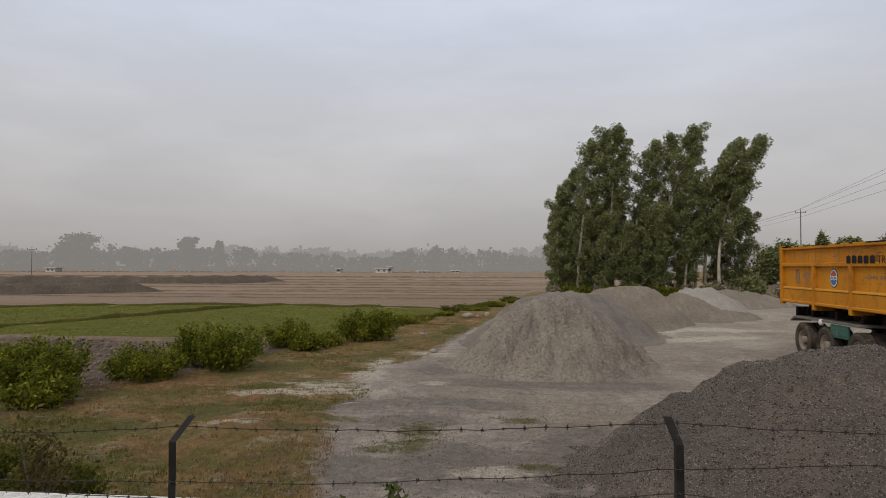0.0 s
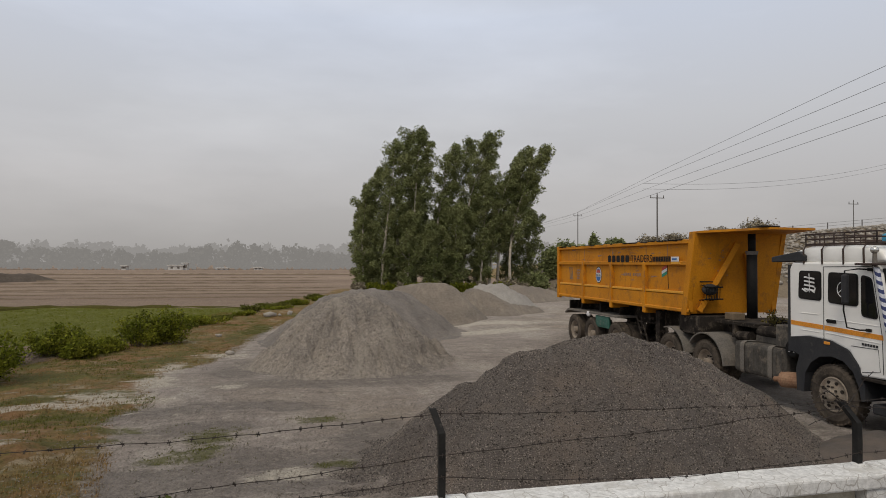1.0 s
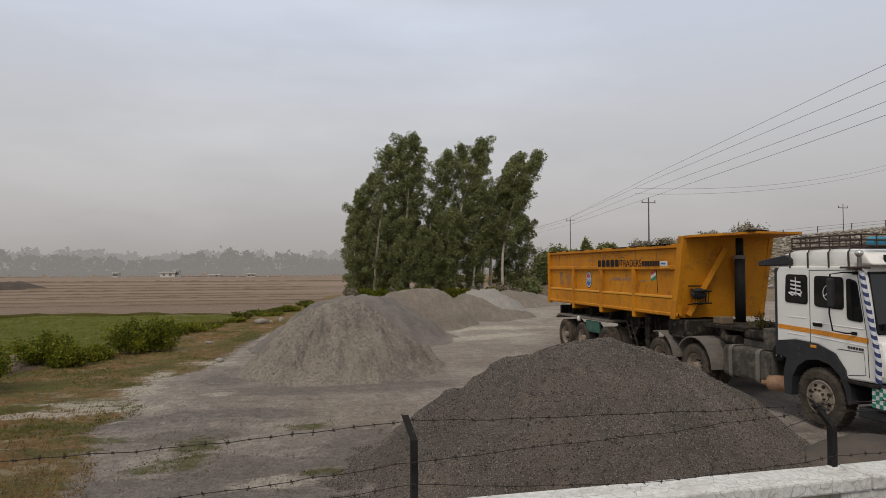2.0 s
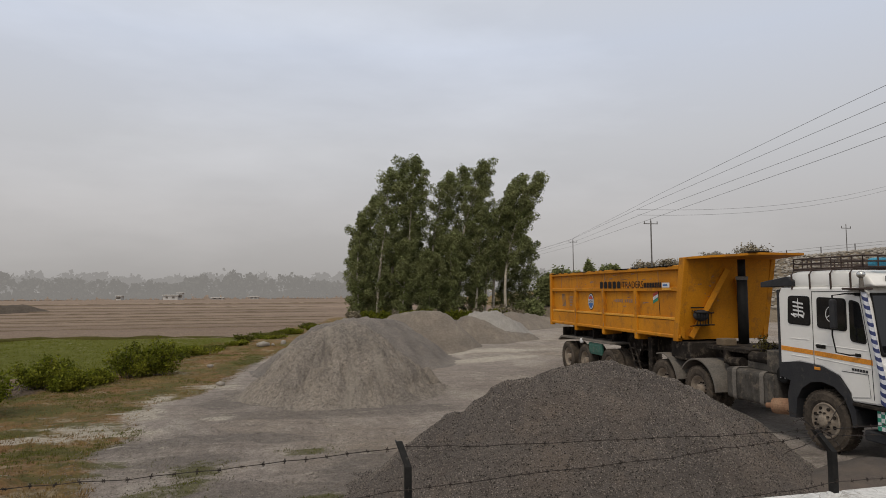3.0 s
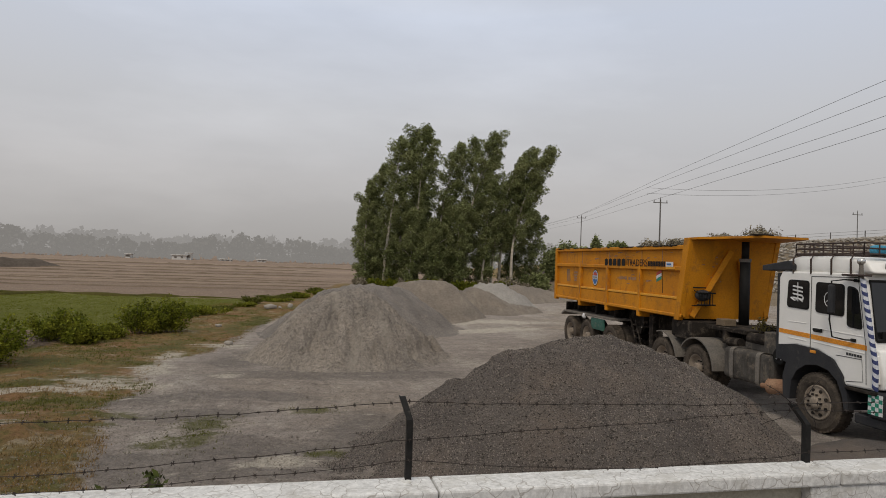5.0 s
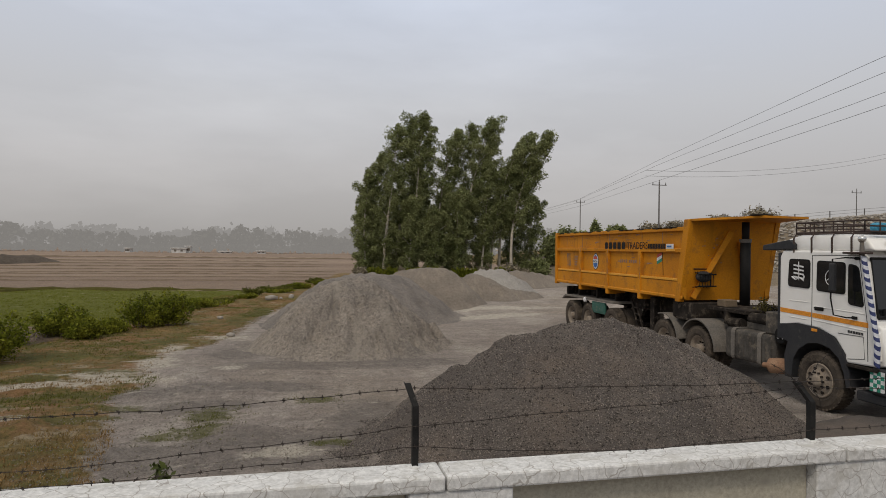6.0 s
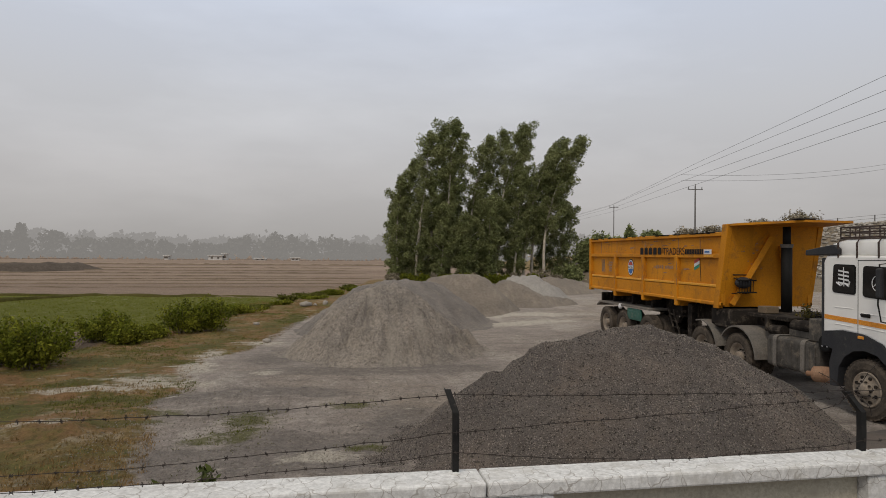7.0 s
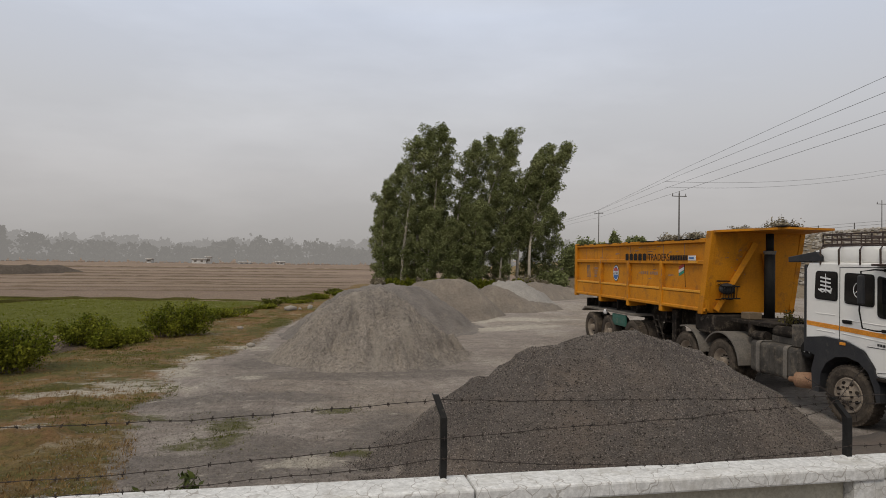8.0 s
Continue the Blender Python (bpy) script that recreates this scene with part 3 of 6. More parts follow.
def pile_mesh(name, ridge, mat, rough, seed, margin=1.0, step=0.12, slope=0.68, furrow=0.0, toe_size=0.10):
    """A heap under its angle of repose from a ridge of (x, y, height) points, with runnels down its sides; only the part above the ground is kept."""
    pts = np.array(ridge)
    reach = pts[:, 2].max() / slope + margin
    xs = np.arange(pts[:, 0].min() - reach, pts[:, 0].max() + reach, step)
    ys = np.arange(pts[:, 1].min() - reach, pts[:, 1].max() + reach, step)
    z = np.full((len(ys), len(xs)), -9.0)
    u, fall = np.zeros_like(z), np.zeros_like(z)
    gx_, gy_ = np.meshgrid(xs, ys)
    run = 0.0
    for (x0, y0, h0), (x1, y1, h1) in zip(ridge, ridge[1:]):
        dx, dy = x1 - x0, y1 - y0
        ln = math.hypot(dx, dy)
        k = np.clip(((gx_ - x0) * dx + (gy_ - y0) * dy) / ln ** 2, 0, 1)
        ox, oy = gx_ - x0 - k * dx, gy_ - y0 - k * dy
        d = np.hypot(ox, oy)
        h = h0 + k * (h1 - h0) + 0.16 - np.sqrt((slope * d) ** 2 + 0.0256)
        toe = toe_size * np.exp((h - 0.1) * 2.2)
        h = np.where(h < 0.3, np.maximum(h, toe - 0.6 * toe_size), h)
        over = h > z
        u = np.where(over, run + k * ln + 1.3 * np.arctan2(ox * dx + oy * dy, np.abs(oy * dx - ox * dy) + 1e-6), u)
        fall = np.where(over, d, fall)
        z = np.maximum(z, h)
        run += ln
    verts, faces = [], []
    for j in range(len(ys)):
        for i in range(len(xs)):
            if z[j, i] < -0.4:
                continue
            x, y, d = float(xs[i]), float(ys[j]), float(fall[j, i])
            n1 = rough * fbm(x, y, 0.9, seed, 4) + rough * 0.5 * noise.noise(Vector((x * 5, y * 5, seed))) + rough * 0.4 * noise.noise(Vector((x * 11, y * 11, seed)))
            if furrow:
                w = u[j, i] + 0.12 * noise.noise(Vector((x * 1.7, y * 1.7, seed)))
                rill = abs(noise.noise(Vector((w * 2.3, seed, 0.35 * d)))) + 0.5 * abs(noise.noise(Vector((w * 6.0, seed + 5, 0.7 * d))))
                n1 += furrow * (rill - 0.3) * smooth(0.2, 0.9, d)
                n1 -= furrow * 0.5 * smooth(0.1, 0.3, noise.noise(Vector((x * 0.8, y * 0.8, seed + 9)))) * smooth(0.4, 1.0, d)
            z[j, i] += n1 * smooth(-0.05, 0.4, z[j, i])
    idx = -np.ones(z.shape, dtype=int)
    for j in range(len(ys) - 1):
        for i in range(len(xs) - 1):
            if max(z[j, i], z[j, i + 1], z[j + 1, i], z[j + 1, i + 1]) > lie(float(xs[i]), float(ys[j])) - 0.03:
                q = []
                for a, b in ((j, i), (j, i + 1), (j + 1, i + 1), (j + 1, i)):
                    if idx[a, b] < 0:
                        idx[a, b] = len(verts)
                        verts.append((xs[b], ys[a], max(z[a, b], -0.25)))
                    q.append(idx[a, b])
                faces.append(q)
    return raw_mesh(name, verts, faces, mat, True)


NEAR_RIDGE = [(2.25, 9.4, 1.12), (2.95, 9.1, 1.56), (3.55, 9.0, 1.70), (4.3, 9.05, 1.77), (5.0, 9.0, 1.64), (5.8, 9.1, 1.35), (6.7, 9.3, 0.92)]
near_mesh = pile_mesh("gravel_mound", NEAR_RIDGE, GRIT, 0.10, 4.0, step=0.08, slope=0.84, toe_size=0.10)
tagged(new("gravel_mound", near_mesh), "heap of dark grey stone chippings behind the fence", "gravel heap")
mid_mesh = pile_mesh("sand_mound", [(0.36, 18.6, 1.74), (0.7, 18.4, 1.88), (1.4, 18.5, 1.90), (2.0, 18.7, 1.45), (2.8, 18.8, 0.90)], SAND, 0.14, 11.0, slope=0.86, furrow=0.36, step=0.07)
tagged(new("sand_mound", mid_mesh), "cone-shaped heap of grey sandy grit with slid furrows", "sand heap")
hind_mesh = pile_mesh("grit_mound", [(0.6, 23.4, 1.68), (1.7, 24.2, 1.82), (2.9, 25.4, 1.76), (3.6, 27.0, 1.66)], SAND_GREY, 0.12, 15.0, slope=0.74, furrow=0.15, step=0.12)
tagged(new("grit_mound", hind_mesh), "long heap of darker grey grit behind the cone", "grit heap")
back_mesh = pile_mesh("sand_mound", [(4.3, 32.2, 1.72), (5.4, 31.0, 1.92), (6.3, 31.0, 1.90), (6.7, 31.1, 1.72)], SAND_BROWN, 0.07, 19.0, slope=0.95, step=0.14)
tagged(new("sand_mound", back_mesh), "rounded heap of brown-grey sand behind the long heap", "sand heap")
low_mesh = pile_mesh("grit_mound", [(8.4, 33.4, 1.50), (9.2, 33.3, 1.25), (10.4, 33.6, 0.70), (12.3, 34.3, 0.38)], SAND_BROWN, 0.14, 31.0, slope=0.72, furrow=0.2, step=0.14)
tagged(new("grit_mound", low_mesh), "low brown-grey heap trailing into the yard", "grit heap")
pale_mesh = pile_mesh("grit_mound", [(9.6, 37.2, 1.45), (10.6, 37.5, 1.68), (11.4, 37.8, 1.55), (12.6, 38.4, 1.0)], SAND_PALE, 0.18, 27.0, slope=0.75, furrow=0.2, step=0.16)
tagged(new("grit_mound", pale_mesh), "pale whitish heap of stone grit", "grit heap")
far_mesh = pile_mesh("grit_mound", [(14.4, 44.0, 1.35), (16.0, 45.0, 1.1), (18.5, 46.0, 0.7)], SAND_BROWN, 0.12, 35.0, slope=0.6, step=0.25)
tagged(new("grit_mound", far_mesh), "far brown heap of grit near the trees", "grit heap")
side_mesh = pile_mesh("gravel_mound", [(7.3, 8.1, 0.22), (8.3, 8.1, 0.34), (9.6, 7.9, 0.30), (10.6, 7.6, 0.2)], GRIT, 0.07, 44.0, slope=0.42, step=0.08)
tagged(new("gravel_mound", side_mesh), "low spread of brown gravel before the lorry wheel", "gravel heap")


# ---- boundary wall ----
WALL_Z = 1.76
wall = thing("wall_front", (0, 3.1, 0), "whitewashed cracked boundary wall with recessed beige panels", "wall", kind="structure")
wall.rotation_euler = (0, 0, radians(1.2))
for i in range(8):
    x0 = -8.50 + 2.28 * i
    bm = bmesh.new()
    box(bm, x0 + 0.004, x0 + 2.276, -0.09, 0.13, WALL_Z - 0.075, WALL_Z, 0.012, 2)
    part("coping", bm, WHITEWASH, wall)
    bm = bmesh.new()
    box(bm, x0 + 0.345, x0 + 2.095, 0.0, 0.10, -0.2, WALL_Z - 0.076)
    part("wall_panel", bm, PLASTER, wall)
    bm = bmesh.new()
    box(bm, x0 - 0.18, x0 + 0.34, -0.075, 0.115, -0.2, WALL_Z - 0.077, 0.008)
    part("pilaster", bm, WHITEWASH, wall)


# ---- fence posts and barbed wire ----
POST_X = [-8.45, -6.2, -3.94, -1.68, 0.49, 2.80, 5.1, 7.4]
POST_LEAN = [-0.02, -0.04, 0.0, 0.065, -0.035, -0.055, -0.02, 0.0]
POST_TOP = [0.36, 0.36, 0.36, 0.37, 0.41, 0.335, 0.36, 0.36]


def fence_post(x, lean, top):
    p = thing("fence_post", (x, 3.165 + 0.021 * (x - 0.49), WALL_Z), "black-painted bent angle-iron fence post on the wall", "fence post", "posts on the wall")
    bm = bmesh.new()
    w = 0.0155
    t = 0.006
    for (ax, bx, ay, by) in ((-w, w, -t, 0), (-w, -w + t, 0, 2 * w)):
        vs = []
        for z, ox, oy in ((-0.02, 0, 0), (0.12, 0.002, 0.0), (top - 0.105, 0, 0.0), (top, lean, 0.05)):
            vs.append([bm.verts.new((xx + ox, yy + oy, z)) for xx, yy in ((ax, ay), (bx, ay), (bx, by), (ax, by))])
        for q, s in zip(vs, vs[1:]):
            for k in range(4):
                bm.faces.new((q[k], q[(k + 1) % 4], s[(k + 1) % 4], s[k]))
        bm.faces.new(vs[0][::-1])
        bm.faces.new(vs[-1])
    part("angle_bar", bm, POST_PAINT, p)
    bm = bmesh.new()
    bmesh.ops.create_icosphere(bm, subdivisions=3, radius=0.036, matrix=Matrix.Translation((0, 0.01, 0.0)) @ Matrix.Diagonal((1.0, 0.9, 0.45, 1)))
    for v in bm.verts:
        v.co *= 1 + 0.35 * noise.noise(v.co * 30 + Vector((x, 0, 0)))
    part("mortar_foot", bm, WHITEWASH, p)
    return p


for x, lean, top in zip(POST_X, POST_LEAN, POST_TOP):
    fence_post(x, lean, top)


def barbed_wire(name, heights, sag, seed):
    """One strand, twisted of two wires, with barbs every 0.1 m."""
    r = random.Random(seed)
    pts = []
    for (x0, h0), (x1, h1), s in zip(zip(POST_X, heights), list(zip(POST_X, heights))[1:], sag):
        k = 24
        for i in range(k):
            f = i / k
            z = h0 + (h1 - h0) * f - s * 4 * f * (1 - f) + 0.010 * noise.noise(Vector((x0 + f * 7, seed * 3.1, 0))) + 0.006 * noise.noise(Vector((x0 * 3 + f * 23, seed, 1)))
            y = 3.15 + 0.021 * (x0 + (x1 - x0) * f - 0.49) + 0.05 * smooth(0.2, 0.33, z) + 0.01 * noise.noise(Vector((f * 5, x0, seed)))
            pts.append(Vector((x0 + (x1 - x0) * f, y, WALL_Z + z)))
    st = thing(name, pts[0], "rusty sagging strand of barbed wire", "barbed wire", "strands of barbed wire")
    o = pts[0]
    bm = bmesh.new()
    pipe(bm, [p - o for p in pts], 0.0018, 5)
    part("line_wire", bm, WIRE, st)
    bm = bmesh.new()
    run, last = 0.0, pts[0]
    for p in pts[1:]:
        d = (p - last).length
        run += d
        if run > 0.085:
            run = 0.0
            c = p - o
            for s in range(3):
                a = Vector((r.uniform(-0.5, 0.5), r.uniform(-1, 1), r.uniform(-1, 1))).normalized() * 0.0125
                tube(bm, c - a, c + a, 0.0015, seg=4)
            tube(bm, c - Vector((0.007, 0, 0)), c + Vector((0.007, 0, 0)), 0.0034, seg=5)
        last = p
    part("barbing", bm, WIRE, st, kind="stuff")
    return st


barbed_wire("barbed_wire", [0.30, 0.30, 0.24, 0.32, 0.385, 0.34, 0.34, 0.34], [0.03, 0.02, 0.015, 0.022, 0.010, 0.0, 0.02], 1)
barbed_wire("barbed_wire", [0.18, 0.16, 0.10, 0.09, 0.215, 0.31, 0.26, 0.24], [0.02, 0.02, 0.01, 0.022, 0.008, 0.02, 0.02], 2)
barbed_wire("barbed_wire", [0.06, 0.06, 0.06, 0.02, 0.112, 0.075, 0.08, 0.06], [0.02, 0.02, 0.0, 0.022, 0.062, -0.005, 0.02], 3)
# loose wire ends tied round the post top
r_tie = random.Random(5)
for i in range(5):
    bm = bmesh.new()
    a = Vector((2.76, 3.24, WALL_Z + 0.33))
    run = [a]
    d = Vector((-1 if i < 3 else 1, 0, r_tie.uniform(-0.3, 0.3)))
    for k in range(7):
        d = (d + Vector((0, r_tie.uniform(-0.3, 0.3), r_tie.uniform(-0.45, 0.45)))).normalized()
        run.append(run[-1] + d * r_tie.uniform(0.02, 0.045))
    pipe(bm, [p - a for p in run], 0.002, 5)
    for p in run[2::2]:
        b = Vector((r_tie.uniform(-0.4, 0.4), r_tie.uniform(-1, 1), r_tie.uniform(-1, 1))).normalized() * 0.012
        tube(bm, p - a - b, p - a + b, 0.0015, seg=4)
    solid("wire_end", bm, WIRE, "loose twisted end of rusty barbed wire on a post", "wire end", "loose wire ends", at=a)

# ---- trees ----


def eucalyptus(x, y, height, lean, width, seed, clear=0.04, label="wind-bent eucalyptus tree with dull green drooping leaves"):
    """A slender trunk with steep boughs; the leaves hang in tufts that the wind pushes one way."""
    r = np.random.default_rng(seed)
    t = thing("eucalyptus_tree", (x, y, lie(x, y)), label, "tree", "eucalyptus grove")
    spine = []
    for i in range(11):
        f = i / 10
        spine.append(Vector((lean * f ** 2.1 + 0.16 * math.sin(seed + f * 5), 0.22 * math.sin(seed * 2 + f * 4), height * 0.96 * f)))
    bm = bmesh.new()
    pipe(bm, spine, 0.010 * height + 0.02, 8, 0.02)
    tufts_at = []
    n_bough = int(22 + height * 1.1)
    for i in range(n_bough):
        f = clear + (0.97 - clear) * ((i + r.uniform(0, 1)) / n_bough)
        k = min(9.999, f * 10)
        a = spine[int(k)].lerp(spine[int(k) + 1], k - int(k))
        ang = i * 2.4 + r.uniform(-0.5, 0.5)
        ln = width * r.uniform(0.65, 1.25) * (0.62 + 0.75 * math.sin(math.pi * min(1.0, f * 0.92 + 0.05)))
        if f > 0.85:
            ln *= 0.75
        out = Vector((math.cos(ang), math.sin(ang) * 0.9, 0.55 + 0.75 * f))
        tip = a + out * ln * 0.72 + Vector((0.20 * lean * f, 0, 0))
        mid = a.lerp(tip, 0.5) + Vector((-0.05 * ln, 0, 0.10 * ln))
        if i % 2 == 0:
            pipe(bm, [a, mid, tip], 0.045 * (1.1 - f) + 0.010, 5, 0.008)
        for g in (0.4, 0.7, 0.95, 1.1):
            c = a.lerp(tip, g) + Vector(r.normal(0, 0.12, 3))
            tufts_at.append((c, r.uniform(0.26, 0.52) * (0.8 + 0.25 * width / 1.5), f))
    for k in range(5):
        tufts_at.append((spine[-1] + Vector((0.12 * k * lean * 0.2, 0, 0.15 - 0.3 * k)), 0.36, 1.0))
    part("trunk", bm, BARK, t, "pale smooth trunk", True)
    cs = []
    for c, rad, f in tufts_at:
        n = int(r.integers(55, 110))
        p = r.normal(0, 1, (n, 3))
        p /= np.linalg.norm(p, axis=1, keepdims=True)
        p *= rad * r.uniform(0.15, 1.0, (n, 1)) ** 0.5
        p *= np.array((1.15, 0.95, 1.0 + 0.35 * r.uniform()))
        p[:, 0] += 0.35 * (p[:, 2] + rad) * (0.25 + 0.2 * lean)
        p[:, 2] -= 0.25 * np.abs(p[:, 0])
        cs.append(p + np.array(c))
    cs = np.concatenate(cs)
    cs = cs[cs[:, 2] > 0.25]
    part("crown", leaf_mesh("crown", cs, 0.25, LEAF, 0.30, (0.75, 0, 0.0), 0.30), LEAF, t)
    return t


GROVE = [(4.7, 61, 10.6, 0.3, 0.95, 0.02), (5.6, 63, 12.6, 0.6, 1.2, 0.02), (6.6, 60, 14.9, 1.0, 1.35, 0.03), (7.9, 62, 16.4, 1.4, 1.35, 0.05), (9.2, 60, 16.2, 1.1, 1.3, 0.2), (10.1, 64, 14.4, 1.0, 1.1, 0.1),
         (11.7, 61, 15.0, 1.9, 1.25, 0.1), (12.9, 63, 15.9, 2.5, 1.3, 0.05), (14.2, 61, 16.4, 2.8, 1.35, 0.25), (15.2, 64, 14.8, 2.7, 1.2, 0.2), (16.0, 60, 11.2, 1.2, 1.1, 0.1), (17.0, 60.5, 13.6, 3.0, 1.2, 0.3),
         (18.2, 62, 15.2, 3.2, 1.25, 0.25), (19.0, 60, 15.0, 3.3, 1.3, 0.3), (19.8, 63, 12.8, 2.2, 1.15, 0.05), (21.0, 62, 8.2, 1.2, 1.15, 0.02),
         (4.8, 65, 9.0, 0.4, 1.2, 0.02), (7.2, 66, 8.6, 0.8, 1.5, 0.02), (9.6, 66.5, 9.0, 1.0, 1.5, 0.02), (12.2, 66, 9.0, 1.4, 1.5, 0.02), (14.6, 66.5, 8.4, 1.6, 1.4, 0.02), (17.2, 66, 8.0, 1.8, 1.5, 0.02),
         (8.6, 58.8, 7.6, 0.3, 1.1, 0.02), (11.0, 58.6, 6.4, 0.3, 1.0, 0.02), (13.2, 59, 8.4, 0.6, 1.1, 0.02)]
for i, (x, y, h, lean, w, clear) in enumerate(GROVE):
    eucalyptus(x, y, h, lean, w, 40 + i, clear)


def bush(x, y, w, h, seed, leaf=0.088, mat=None, name="bush", label="low leafy green bush at the field edge", density=1.0, wind=(0.1, 0, 0.4), group="bushes along the field", base=None, twigs=9):
    r = np.random.default_rng(seed)
    t = thing(name, (x, y, (lie(x, y) if base is None else base) - 0.02), label, "bush", group)
    bm = bmesh.new()
    cs = []
    for i in range(twigs):
        a = r.uniform(0, 2 * math.pi)
        rad = w * r.uniform(0.15, 0.8)
        tip = Vector((math.cos(a) * rad, math.sin(a) * rad * 0.9, h * r.uniform(0.55, 0.98) * (1.0 - 0.35 * (rad / w) ** 2)))
        pipe(bm, [(0.1 * tip.x, 0.1 * tip.y, 0), tip * 0.5 + Vector((0, 0, 0.1 * h)), tip], 0.018, 5, 0.005)
        for c, s in ((tip, 0.30), (tip * 0.65, 0.38), (tip * 0.35, 0.3)):
            n = int(210 * density)
            p = r.normal(0, 0.5, (n, 3)) * np.array((s * w * 0.8, s * w * 0.8, s * h * 0.8)) + np.array(c)
            cs.append(p)
    cs = np.concatenate(cs)
    cs = cs[cs[:, 2] > 0.02]
    part("stems", bm, TWIG, t)
    part("leaves", leaf_mesh("leaves", cs, leaf, mat or BUSH_LEAF, 0.0, wind, 0.55), None, t)
    return t


def leafy_bush(x, y, w, h, seed):
    """Many upright leafy shoots of uneven length from one root."""
    r = np.random.default_rng(seed)
    t = thing("bush", (x, y, lie(x, y) - 0.02), "low bright green leafy bush at the field edge", "bush", "bushes along the field")
    bm = bmesh.new()
    cs = []
    for i in range(int(26 * w / 0.9) + 8):
        a, rad = r.uniform(0, 2 * math.pi), w * math.sqrt(r.uniform(0, 1)) * 0.85
        top = h * r.uniform(0.6, 1.12) * math.sqrt(max(0.1, 1.0 - 0.75 * (rad / w) ** 2))
        tip = Vector((math.cos(a) * rad * 1.1 + 0.08, math.sin(a) * rad * 1.1, top))
        root = Vector((math.cos(a) * rad * 0.5, math.sin(a) * rad * 0.5, 0))
        mid = root.lerp(tip, 0.5) + Vector((0, 0, 0.08 * h))
        pipe(bm, [root, mid, tip], 0.010, 4, 0.003)
        n = 130
        f = r.uniform(0.25, 1.05, (n, 1))
        c = np.array(root) * (1 - f) + np.array(tip) * f
        cs.append(c + r.normal(0, 1, (n, 3)) * np.array((0.11, 0.11, 0.07)) * (1.25 - 0.5 * f))
    cs = np.concatenate(cs)
    cs = cs[cs[:, 2] > 0.02]
    part("stems", bm, TWIG, t)
    part("leaves", leaf_mesh("leaves", cs, 0.095, BUSH_LEAF, -0.1, (0.25, 0, 0.25), 0.5), None, t)
    return t


BUSHES = [(-10.0, 12.9, 1.15, 1.15), (-10.9, 13.6, 1.0, 1.0), (-9.4, 12.1, 0.7, 0.6), (-9.1, 15.2, 0.95, 0.85), (-8.8, 17.3, 0.8, 1.15), (-7.6, 16.8, 0.85, 1.25), (-8.2, 17.6, 0.7, 1.0), (-7.7, 21.4, 0.85, 0.85),
          (-6.9, 21.0, 0.6, 0.6), (-5.8, 23.3, 0.95, 1.05), (-5.0, 23.8, 0.7, 1.2), (-8.4, 19.4, 0.5, 0.4), (-6.5, 22.2, 0.5, 0.45)]
for i, (x, y, w, h) in enumerate(BUSHES):
    leafy_bush(x, y, w, h, 300 + i)

# ---- truck: tractor and tipping trailer ----
TRUCK = (8.62, 9.55, 0.11)


def lathe(bm, profile, x0, y0, z0, seg=32):
    """A (x, radius) profile turned about an axle along x."""
    rings = []
    for k in range(seg):
        a = 2 * math.pi * k / seg
        rings.append([bm.verts.new((x0 + px, y0 + r * math.cos(a), z0 + r * math.sin(a))) for px, r in profile])
    for k in range(seg):
        q, s = rings[k], rings[(k + 1) % seg]
        for i in range(len(profile) - 1):
            bm.faces.new((q[i], q[i + 1], s[i + 1], s[i]))
    bmesh.ops.recalc_face_normals(bm, faces=bm.faces[:])
    return bm


